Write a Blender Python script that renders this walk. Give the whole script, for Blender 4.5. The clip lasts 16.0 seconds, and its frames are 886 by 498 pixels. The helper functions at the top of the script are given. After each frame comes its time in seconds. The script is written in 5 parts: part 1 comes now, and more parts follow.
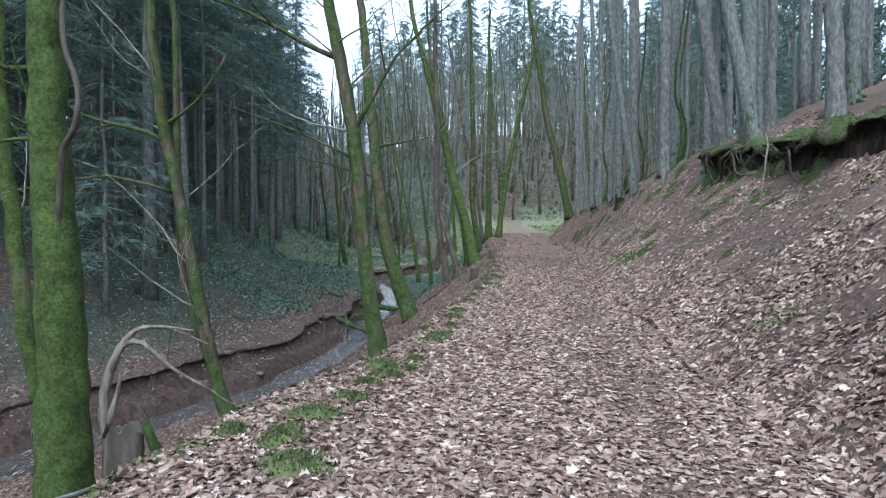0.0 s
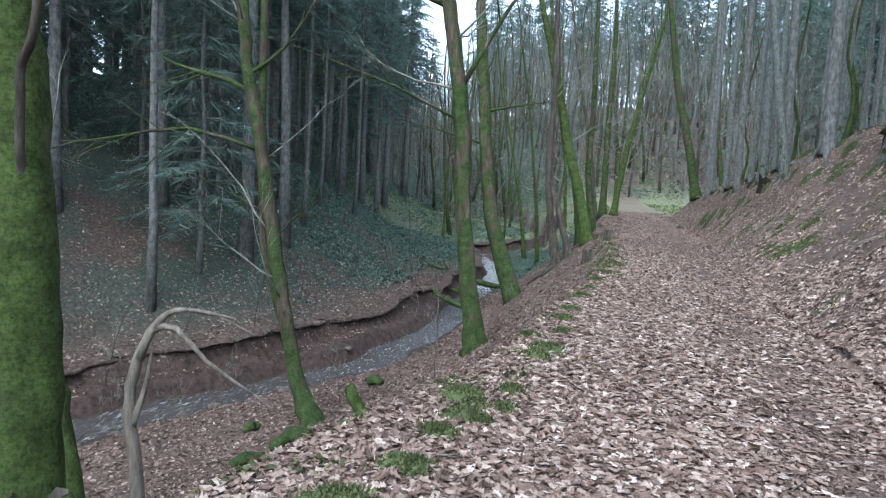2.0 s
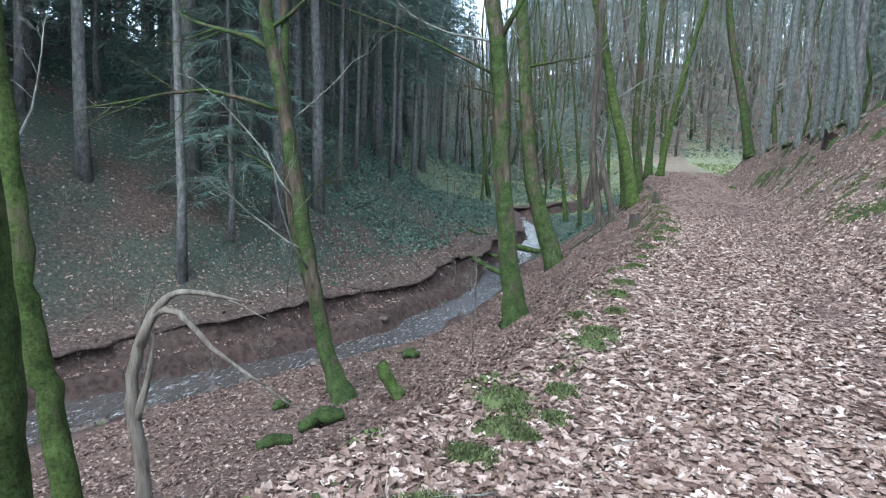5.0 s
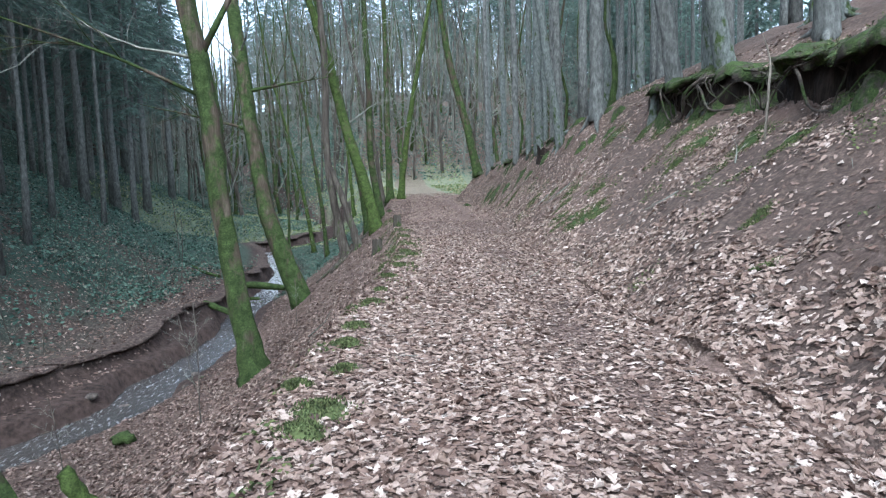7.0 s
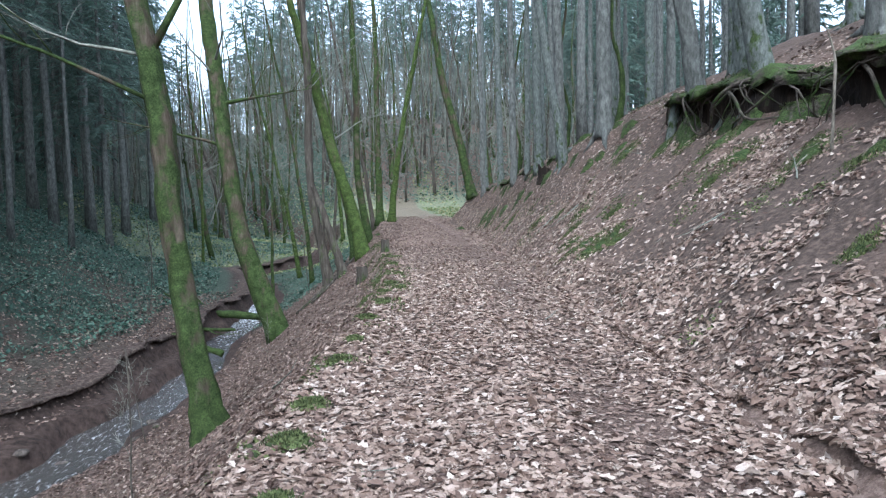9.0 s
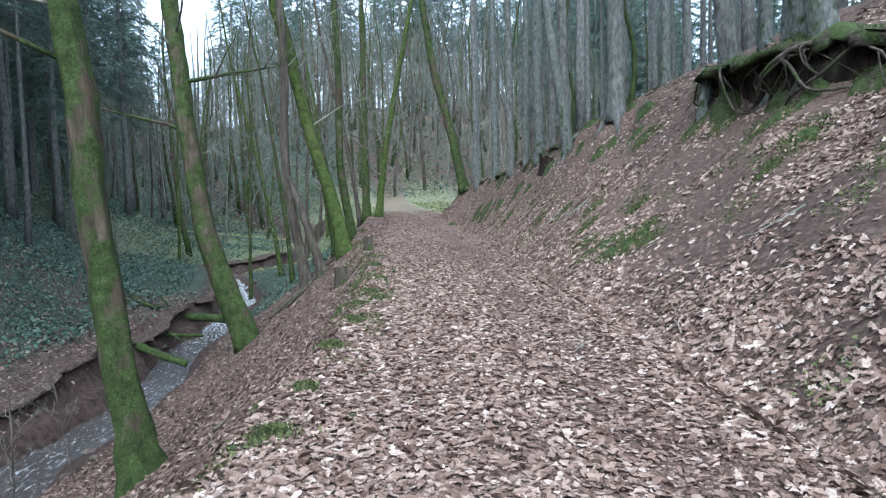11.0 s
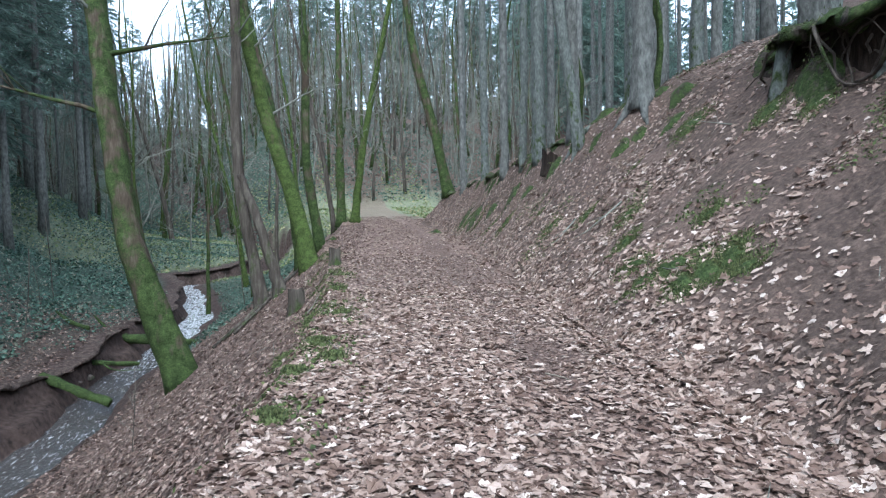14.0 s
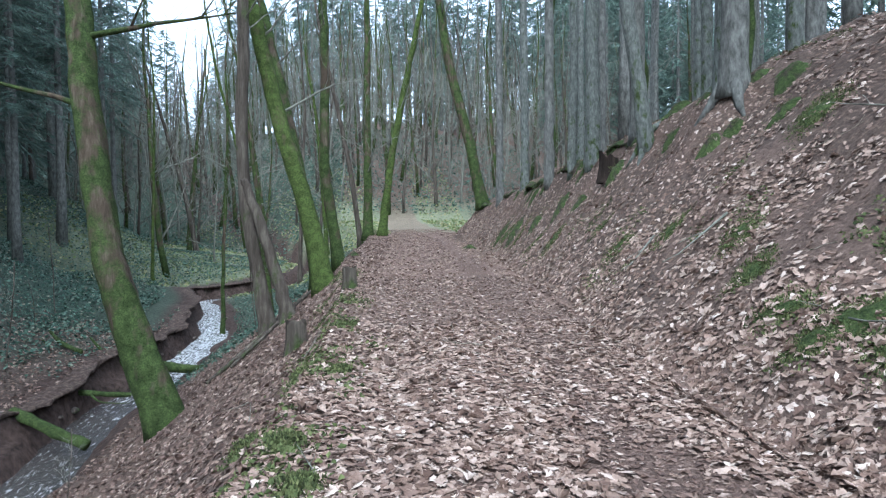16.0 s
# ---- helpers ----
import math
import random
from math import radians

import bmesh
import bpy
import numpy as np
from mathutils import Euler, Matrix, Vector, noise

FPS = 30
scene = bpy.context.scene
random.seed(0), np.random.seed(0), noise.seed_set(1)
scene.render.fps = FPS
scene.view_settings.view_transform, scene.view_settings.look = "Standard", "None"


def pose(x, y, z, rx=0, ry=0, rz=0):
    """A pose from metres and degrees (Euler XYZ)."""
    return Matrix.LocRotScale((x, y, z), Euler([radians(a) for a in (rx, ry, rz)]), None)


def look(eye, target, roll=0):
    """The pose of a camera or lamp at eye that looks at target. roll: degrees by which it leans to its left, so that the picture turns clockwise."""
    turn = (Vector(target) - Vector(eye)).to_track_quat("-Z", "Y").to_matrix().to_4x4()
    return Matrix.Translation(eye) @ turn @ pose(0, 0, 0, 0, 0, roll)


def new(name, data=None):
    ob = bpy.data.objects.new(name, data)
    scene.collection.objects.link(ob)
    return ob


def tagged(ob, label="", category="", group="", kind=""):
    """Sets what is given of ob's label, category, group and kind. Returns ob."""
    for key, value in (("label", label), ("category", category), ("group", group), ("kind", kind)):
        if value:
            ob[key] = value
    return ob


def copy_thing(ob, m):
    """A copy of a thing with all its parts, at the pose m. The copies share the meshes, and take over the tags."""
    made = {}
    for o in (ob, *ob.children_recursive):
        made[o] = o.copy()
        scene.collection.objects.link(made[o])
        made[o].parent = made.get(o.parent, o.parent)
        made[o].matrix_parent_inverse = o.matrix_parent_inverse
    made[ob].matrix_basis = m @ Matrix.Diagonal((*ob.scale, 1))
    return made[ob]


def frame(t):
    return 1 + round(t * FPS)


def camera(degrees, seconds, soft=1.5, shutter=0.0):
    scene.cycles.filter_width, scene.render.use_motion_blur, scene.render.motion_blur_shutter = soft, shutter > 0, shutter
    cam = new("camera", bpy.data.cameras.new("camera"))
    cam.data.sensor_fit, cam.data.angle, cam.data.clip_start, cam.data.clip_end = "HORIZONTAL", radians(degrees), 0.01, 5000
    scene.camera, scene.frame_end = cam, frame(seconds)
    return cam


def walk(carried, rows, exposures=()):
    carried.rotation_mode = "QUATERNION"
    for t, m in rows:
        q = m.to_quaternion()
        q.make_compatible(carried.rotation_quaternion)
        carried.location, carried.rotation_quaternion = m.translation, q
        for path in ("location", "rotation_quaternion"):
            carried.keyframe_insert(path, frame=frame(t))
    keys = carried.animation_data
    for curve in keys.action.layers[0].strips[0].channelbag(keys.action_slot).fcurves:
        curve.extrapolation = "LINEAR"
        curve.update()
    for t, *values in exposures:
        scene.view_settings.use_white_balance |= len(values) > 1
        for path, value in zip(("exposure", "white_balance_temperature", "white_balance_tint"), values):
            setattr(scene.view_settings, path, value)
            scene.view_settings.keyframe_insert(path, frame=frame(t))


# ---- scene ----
cam = camera(69.7, 16.0, soft=1.15)
METRES, EYE, TILT, LEAN, TURN = 12.5, 1.25, -1.5, 0.0, 0.0
ROWS = [
    (0.0, 0.0, 0.0, 0.0, 0.0, 0.0, -0.0),
    (0.5, 0.0014, 0.0372, 0.0036, 0.95, -1.01, -1.35),
    (1.0, -0.0008, 0.0781, 0.0032, 1.92, -0.79, -1.2),
    (1.5, -0.0019, 0.1162, 0.0037, 5.04, -1.02, -2.05),
    (2.0, -0.0057, 0.1419, 0.0071, 9.63, -2.85, -3.17),
    (2.5, -0.012, 0.1642, 0.0073, 12.77, -4.54, -3.15),
    (3.0, -0.0149, 0.1808, 0.0082, 16.57, -5.98, -3.97),
    (5.5, -0.0122, 0.2174, 0.0094, 9.94, -6.16, -0.88),
    (6.0, -0.0041, 0.2412, 0.0083, 1.64, -4.98, 0.57),
    (6.5, 0.0064, 0.2693, 0.01, -4.54, -4.29, 1.31),
    (7.0, 0.0113, 0.3037, 0.0086, -8.98, -3.63, 2.05),
    (7.5, 0.0199, 0.3398, 0.008, -9.43, -2.5, 1.54),
    (8.0, 0.0262, 0.3707, 0.011, -8.3, -1.72, 0.89),
    (8.5, 0.0293, 0.4048, 0.0108, -9.22, -1.51, 1.66),
    (11.0, 0.056, 0.5875, 0.0117, -10.59, -2.03, 1.78),
    (11.5, 0.0664, 0.6274, 0.012, -10.73, -1.18, 1.6),
    (12.0, 0.0744, 0.6616, 0.0151, -10.44, -1.21, 1.58),
    (12.5, 0.0777, 0.6982, 0.0158, -11.17, -1.91, 2.77),
    (13.0, 0.0837, 0.7378, 0.0161, -11.15, -1.96, 2.17),
    (13.5, 0.0866, 0.7741, 0.0176, -11.48, -1.82, 1.27),
    (14.0, 0.092, 0.8107, 0.0191, -12.37, -1.6, 1.35),
    (14.5, 0.1007, 0.8526, 0.0219, -12.01, -2.04, 0.76),
    (15.0, 0.1065, 0.8941, 0.0219, -11.88, -1.83, 1.05),
    (15.5, 0.116, 0.9405, 0.0227, -11.16, -0.71, 0.87),
    (16.0, 0.1212, 0.984, 0.0241, -9.59, -0.35, 0.79),
]
walk(cam, [(t, pose(0, 0, EYE, TILT, LEAN, TURN) @ pose(METRES * x, METRES * y, METRES * z, 90 + pitch, roll, yaw)) for t, x, y, z, yaw, pitch, roll in ROWS],
     exposures=[(0.0, 2.0, 5280, 4), (2.5, 2.08, 5280, 4), (5.5, 2.28, 5280, 4), (8.0, 2.18, 5280, 4), (16.0, 2.18, 5280, 4)])

# ---- sky and light: an overcast winter afternoon ----
world = bpy.data.worlds.new("overcast_sky")
scene.world = world
world.use_nodes = True
wn, wl = world.node_tree.nodes, world.node_tree.links
sky = wn.new("ShaderNodeTexSky")
sky.sky_type, sky.sun_disc = "NISHITA", False
sky.sun_elevation, sky.sun_rotation = radians(50), radians(194)
sky.air_density, sky.dust_density = 1.0, 3.0
cloud = wn.new("ShaderNodeHueSaturation")
cloud.inputs["Saturation"].default_value = 0.4
wl.new(sky.outputs[0], cloud.inputs["Color"])
wl.new(cloud.outputs[0], wn["Background"].inputs["Color"])
wn["Background"].inputs["Strength"].default_value = 0.15
sun = new("sun", bpy.data.lights.new("sun", "SUN"))
sun.data.energy, sun.data.angle, sun.data.color = 0.5, radians(60), (1.0, 0.98, 0.96)
sun.matrix_world = look((0, 0, 60), (6, 24, 0))


# ---- terrain ----
def curve_through(points, ease=1.5):
    """A smooth function through (y, value) pairs."""
    ys, vs = [p[0] for p in points], [p[1] for p in points]

    def at(y):
        return np.interp(y - ease, ys, vs) * 0.25 + np.interp(y, ys, vs) * 0.5 + np.interp(y + ease, ys, vs) * 0.25
    return at


path_x = curve_through([(-20, -1.2), (0, 0.15), (5, 0.75), (10, 1.5), (15, 2.2), (20, 2.9), (27, 3.8), (35, 4.7), (45, 5.6), (55, 6), (90, 6)])
path_z = curve_through([(-20, 0), (6, 0), (20, 0.22), (24, 0.33), (28, 0.5), (38, 0.8), (48, 1.02), (56, 1.35), (64, 1.9), (90, 2.2)])
path_edge = curve_through([(-20, 2.2), (3, 2.2), (4.8, 2.1), (6.6, 1.45), (10, 1.4), (15, 1.05), (20, 1.3), (24, 1.8), (28, 2.2), (38, 2.1), (48, 2.4), (60, 4)])
foot_u = curve_through([(-20, 1.5), (18, 1.5), (23, 1.6), (29, 1.75), (34, 1.45), (38, 1.2), (42, 1.7), (45, 3.2), (50, 5.5), (60, 10), (90, 14)])
crest_u = curve_through([(-20, 5.2), (9, 4.9), (15, 5.0), (17, 4.95), (19, 4.6), (24, 3.6), (28, 3.0), (32, 2.75), (40, 2.6), (42.5, 3.2), (45, 4.6), (50, 7), (60, 12), (75, 18)])
crest_z = curve_through([(-20, 2.6), (9, 2.6), (12, 2.75), (15, 3.0), (17, 3.1), (19, 3.05), (21.5, 2.9), (24, 2.5), (28, 1.9), (32, 1.65), (36, 1.45), (40, 1.25), (45, 1.1), (60, 1.0), (75, 0.8)])
creek_x = curve_through([(-20, -13), (0, -11.5), (6, -10), (10, -8.4), (12.5, -7.1), (15, -5.5), (16.3, -4.7), (18, -4.1), (20, -3.75), (23, -3.45), (27, -3.35), (31, -2.95), (34, -2.8), (36.5, -2.95), (39, -3.5), (41, -3.6),
                         (43, -4.3), (45, -5.1), (46.2, -5.0), (47.4, -3.6), (48.8, -2.2), (51, -1.2), (55, -0.2), (59, 0.2), (63, -0.8), (68, -4), (75, -8), (85, -12), (100, -18)], 0.5)
creek_z = curve_through([(-20, -3.3), (10, -3.0), (30, -2.65), (48, -2.3), (62, -2.1), (75, -1.0), (100, 0.0)])
hill_off = curve_through([(-20, 3.0), (20, 3.3), (30, 3.7), (45, 6.2), (60, 11), (80, 16), (100, 20)])


def smooth(a, b, t):
    t = np.clip((t - a) / (b - a), 0, 1)
    return t * t * (3 - 2 * t)


def lumps(x, y):
    """Unevenness of the woodland floor."""
    return (np.sin(x * 1.7 + 0.6 * np.sin(y * 1.1)) * np.sin(y * 1.3 + 0.8 * np.sin(x * 0.9)) * 0.6
            + np.sin(x * 3.9 + y * 1.7) * np.sin(y * 4.3 - x * 1.3) * 0.3 + np.sin(x * 9.1 - y * 3.1) * np.sin(y * 8.3 + x * 2.7) * 0.2)


def creek_bank(y):
    """Half width of the water, its wobble, and the lip of the far bank, as offsets from the creek's line."""
    wob = 0.16 * np.sin(y * 0.9 + np.sin(y * 0.7)) + 0.07 * np.sin(y * 2.7 + 1.5 * np.sin(y * 0.6)) + 0.02 * np.sin(y * 6.3 + 2 * np.sin(y * 1.7))
    width = 0.5 + 0.22 * smooth(24, 8, y)
    ledge = (0.35 + 0.3 * np.sin(y * 0.55 + 1.0) ** 2 + 0.06 * np.sin(y * 2.1)) * smooth(26, 18, y) + 0.06
    return width, wob, -width - 0.12 - ledge - 0.6 * wob


def crest_line(y):
    """Offset of the bank's crest from the path's line, with its unevenness."""
    return crest_u(y) + (0.18 * np.sin(y * 1.1) + 0.1 * np.sin(y * 2.9 + 1)) * (0.25 + 0.75 * smooth(28, 20, y))


def ground_z(x, y):
    x, y = np.asarray(x, float), np.asarray(y, float)
    u, zp = x - path_x(y), path_z(y)
    bumps = lumps(x, y)
    # the right bank: foot, steep face, undercut step at the crest, rising wood above
    cu, cz = crest_line(y), crest_z(y)
    step = 0.32 * smooth(7.5, 10, y) * smooth(17.9, 15.8, y)
    ft = foot_u(y)
    face = np.clip((u - ft) / (cu - ft), 0, 1)
    right = (cz - step) * (face * 0.82 + 0.18 * face ** 2) + step * smooth(-0.12, 0.06, u - cu)
    above = np.maximum(0, u - cu)
    right = right + 7.5 * (1 - np.exp(-above * 0.52 / 7.5)) - np.maximum(0, above - 25) * 0.2
    # the left slope down to the creek's flat
    kx, kz = creek_x(y), creek_z(y)
    c = x - kx
    edge = path_edge(y)
    down = zp - np.maximum(0, -u - edge) * 0.74 - 0.12 * smooth(0, 0.4, -u - edge)
    flat = kz + 0.06 + 0.16 * np.clip(c - 0.6, 0, None) ** 0.8
    dd = down - flat
    left = np.where(u < -edge, flat + 0.5 * (dd + np.sqrt(dd * dd + 0.12)), zp)
    z = np.where(u > 0, zp + right, left)
    # creek bed, cut bank and the hillside beyond
    width, wob, lip = creek_bank(y)
    bed = smooth(width + 0.3 + wob, width - 0.3 + wob, c)
    off = -c - hill_off(y)
    high = kz + 0.74 + 0.1 * np.sin(y * 0.9) + np.clip(-c - 0.8, 0, None) * 0.13 + 9.5 * (1 - np.exp(-np.maximum(0, off) * 0.55 / 9.5)) - np.maximum(0, off - 22) * 0.2
    # two cut steps: an upper lip, a slumped ledge, and a low edge at the water
    low_step = smooth(-width - 0.14 + wob, -width + 0.06 + wob, c)
    top_step = smooth(lip - 0.16, lip + 0.08, c)
    shelf = kz + 0.3 + 0.2 * np.clip(-width - c, 0, 1)
    shelf = shelf * (1 - low_step) + (kz - 0.1) * low_step
    z = np.where(c < 0, high * (1 - top_step) + np.minimum(shelf, high) * top_step, z * (1 - bed) + (kz - 0.1) * bed)
    # the meadow and the wooded hill that closes the valley
    far = np.maximum(0, y - 64 - 1.0 * np.maximum(0, -x - 3) - 0.6 * np.maximum(0, x - 12))
    z = z + 26 * (1 - np.exp(-far * 0.5 / 26))
    rough = np.where(np.abs(u) < 1.4, 0.018, np.where(u > 0, 0.14, 0.06))
    rut = -0.03 * np.exp(-((u - 0.75) / 0.3) ** 2) - 0.015 * np.exp(-((u + 0.6) / 0.3) ** 2)
    return z + bumps * rough * np.clip(np.abs(c) * 1.0 - 0.3, 0.08, 1) + rut


def spread(lo, hi, fine_lo, fine_hi, step, growth):
    """Grid lines: even inside the fine stretch, ever wider outside it."""
    mid = list(np.arange(fine_lo, fine_hi + step / 2, step))
    s, v = step, mid[0]
    before = []
    while v > lo:
        s *= growth
        v -= s
        before.append(v)
    s, v = step, mid[-1]
    after = []
    while v < hi:
        s *= growth
        v += s
        after.append(v)
    return np.array(before[::-1] + mid + after)


# ---- end of terrain ----


# ---- materials ----
def material(name, rough=0.9, spec=0.2):
    m = bpy.data.materials.new(name)
    m.use_nodes = True
    b = m.node_tree.nodes["Principled BSDF"]
    b.inputs["Roughness"].default_value = rough
    b.inputs["Specular IOR Level"].default_value = spec
    return m, m.node_tree.nodes, m.node_tree.links, b


def noise_node(n, l, scale, detail=6, rough=0.6, coord=None, stretch=None):
    c = n.new("ShaderNodeNewGeometry").outputs["Position"] if coord is None else coord
    if stretch:
        mp = n.new("ShaderNodeMapping")
        mp.inputs["Scale"].default_value = stretch
        l.new(c, mp.inputs["Vector"])
        c = mp.outputs[0]
    t = n.new("ShaderNodeTexNoise")
    t.inputs["Scale"].default_value, t.inputs["Detail"].default_value, t.inputs["Roughness"].default_value = scale, detail, rough
    l.new(c, t.inputs["Vector"])
    return t.outputs["Fac"]


def ramp(n, l, fac, stops):
    r = n.new("ShaderNodeValToRGB")
    e = r.color_ramp.elements
    while len(e) < len(stops):
        e.new(0.5)
    for k, (p, c) in zip(e, stops):
        k.position, k.color = p, (*c, 1)
    l.new(fac, r.inputs[0])
    return r.outputs[0]


def mix(n, l, fac, a, b):
    m = n.new("ShaderNodeMix")
    m.data_type = "RGBA"
    for sock, v in ((m.inputs[0], fac), (m.inputs[6], a), (m.inputs[7], b)):
        if isinstance(v, (int, float)):
            sock.default_value = v
        elif isinstance(v, tuple):
            sock.default_value = (*v, 1)
        else:
            l.new(v, sock)
    return m.outputs[2]


def bump(n, l, b, height, strength=0.5, dist=0.02):
    k = n.new("ShaderNodeBump")
    k.inputs["Strength"].default_value, k.inputs["Distance"].default_value = strength, dist
    l.new(height, k.inputs["Height"])
    l.new(k.outputs[0], b.inputs["Normal"])


def ground_material():
    m, n, l, b = material("woodland_soil", 0.95, 0.15)
    a = n.new("ShaderNodeAttribute")
    a.attribute_name = "cover"
    sep = n.new("ShaderNodeSeparateColor")
    l.new(a.outputs["Color"], sep.inputs[0])
    fine, broad = noise_node(n, l, 14, 9, 0.7), noise_node(n, l, 0.9, 5)
    soil = ramp(n, l, fine, [(0.3, (0.022, 0.0165, 0.0135)), (0.52, (0.066, 0.048, 0.038)), (0.75, (0.17, 0.125, 0.1))])
    litter = ramp(n, l, noise_node(n, l, 30, 8, 0.75), [(0.3, (0.06, 0.04, 0.031)), (0.5, (0.15, 0.1, 0.079)), (0.7, (0.29, 0.212, 0.17))])
    strew = n.new("ShaderNodeAttribute")
    strew.attribute_name = "strewn"
    base = mix(n, l, strew.outputs["Fac"], soil, litter)
    green = ramp(n, l, fine, [(0.3, (0.014, 0.026, 0.019)), (0.55, (0.036, 0.062, 0.044)), (0.8, (0.08, 0.095, 0.07))])
    meadow = ramp(n, l, noise_node(n, l, 5, 8), [(0.3, (0.085, 0.1, 0.06)), (0.7, (0.19, 0.2, 0.13))])
    mud = ramp(n, l, noise_node(n, l, 7, 6), [(0.3, (0.016, 0.011, 0.009)), (0.7, (0.078, 0.053, 0.043))])
    base = mix(n, l, sep.outputs["Red"], base, green)
    base = mix(n, l, sep.outputs["Green"], base, meadow)
    base = mix(n, l, sep.outputs["Blue"], base, mud)
    l.new(base, b.inputs["Base Color"])
    bump(n, l, b, noise_node(n, l, 22, 10, 0.75), 0.9, 0.05)
    return m


def bark_material(name, dark, mid, light, moss=0.0, scale=1.0, stretch=0.14, moss_low=(0.02, 0.033, 0.01), moss_high=(0.078, 0.108, 0.034)):
    """Ridged bark; moss grows in patches, more of it the higher the amount."""
    m, n, l, b = material(name, 0.92, 0.12)
    tc = n.new("ShaderNodeTexCoord").outputs["Object"]
    ridge = noise_node(n, l, 9 * scale, 8, 0.7, tc, (1, 1, stretch))
    spots = noise_node(n, l, 3.1 * scale, 5, 0.6, tc, (1, 1, 0.6))
    bark = ramp(n, l, ridge, [(0.32, dark), (0.5, mid), (0.7, light)])
    if moss > 0:
        fur = noise_node(n, l, 38, 6, 0.8, tc)
        clump = noise_node(n, l, 6, 5, 0.7, tc)
        green = mix(n, l, ramp(n, l, clump, [(0.35, (0, 0, 0)), (0.65, (1, 1, 1))]), ramp(n, l, fur, [(0.35, tuple(q * 0.4 for q in moss_low)), (0.7, tuple(q * 0.45 for q in moss_high))]), ramp(n, l, fur, [(0.35, moss_low), (0.65, moss_high)]))
        k = n.new("ShaderNodeMapRange")
        k.inputs["From Min"].default_value, k.inputs["From Max"].default_value = 0.78 - moss * 0.6, 0.9 - moss * 0.6
        foot = n.new("ShaderNodeSeparateXYZ")
        l.new(tc, foot.inputs[0])
        low = n.new("ShaderNodeMapRange")
        low.inputs["From Max"].default_value = 1.6
        low.inputs["To Min"].default_value, low.inputs["To Max"].default_value = 0.16 * min(1, moss * 2), 0.0
        l.new(foot.outputs["Z"], low.inputs["Value"])
        add = n.new("ShaderNodeMath")
        l.new(spots, add.inputs[0])
        l.new(low.outputs[0], add.inputs[1])
        l.new(add.outputs[0], k.inputs["Value"])
        bark = mix(n, l, k.outputs[0], bark, green)
    l.new(bark, b.inputs["Base Color"])
    if moss > 0:
        both = n.new("ShaderNodeMath")
        both.operation = "MULTIPLY_ADD"
        both.inputs[1].default_value = 0.8
        l.new(fur, both.inputs[0])
        l.new(ridge, both.inputs[2])
        ridge = both.outputs[0]
    bump(n, l, b, ridge, 0.9, 0.03)
    return m


GROUND = ground_material()
MOSSY = bark_material("mossy_bark", (0.022, 0.016, 0.011), (0.06, 0.045, 0.032), (0.125, 0.1, 0.075), 0.64)
MOSSY_HEAVY = bark_material("thick_moss_bark", (0.03, 0.024, 0.016), (0.07, 0.06, 0.035), (0.12, 0.11, 0.06), 0.8, moss_low=(0.024, 0.04, 0.01), moss_high=(0.1, 0.134, 0.036))
ALDER = bark_material("alder_bark", (0.025, 0.02, 0.016), (0.06, 0.05, 0.04), (0.12, 0.105, 0.085), 0.3)
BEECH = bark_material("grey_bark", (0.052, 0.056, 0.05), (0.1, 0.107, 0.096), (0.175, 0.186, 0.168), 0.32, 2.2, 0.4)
# Spruce bark is lifted paler: haze over the far trunks, put into the colour.
SPRUCE = bark_material("hazed_spruce_bark", (0.045, 0.045, 0.041), (0.105, 0.105, 0.095), (0.19, 0.19, 0.172), 0.1, 1.5, 0.4)
DEADWOOD = bark_material("bleached_wood", (0.06, 0.052, 0.042), (0.16, 0.137, 0.108), (0.28, 0.245, 0.2), 0.2, 1.4)
# Twig greys are lightened partly in place of haze at the valley's end.
TWIG = bark_material("twig_bark", (0.06, 0.06, 0.05), (0.135, 0.136, 0.112), (0.23, 0.23, 0.195), 0.0)


def leaf_material(name, stops, rough=0.7, fine=25, thin=0.0):
    """Leaves, each its own shade, with veins of darker decay."""
    m, n, l, b = material(name, rough, 0.25)
    g = n.new("ShaderNodeNewGeometry")
    shade = ramp(n, l, g.outputs["Random Per Island"], stops)
    spots = noise_node(n, l, fine, 5, 0.7)
    k = ramp(n, l, spots, [(0.3, (0.55, 0.5, 0.46)), (0.6, (1, 1, 1))])
    mm = n.new("ShaderNodeMix")
    mm.data_type, mm.blend_type = "RGBA", "MULTIPLY"
    mm.inputs[0].default_value = 1.0
    l.new(shade, mm.inputs[6])
    l.new(k, mm.inputs[7])
    l.new(mm.outputs[2], b.inputs["Base Color"])
    if thin > 0:
        through_light, both = n.new("ShaderNodeBsdfTranslucent"), n.new("ShaderNodeMixShader")
        both.inputs[0].default_value = thin
        l.new(mm.outputs[2], through_light.inputs["Color"])
        l.new(b.outputs[0], both.inputs[1])
        l.new(through_light.outputs[0], both.inputs[2])
        end = [q for q in n if q.bl_idname == "ShaderNodeOutputMaterial"][0]
        l.new(both.outputs[0], end.inputs["Surface"])
    return m


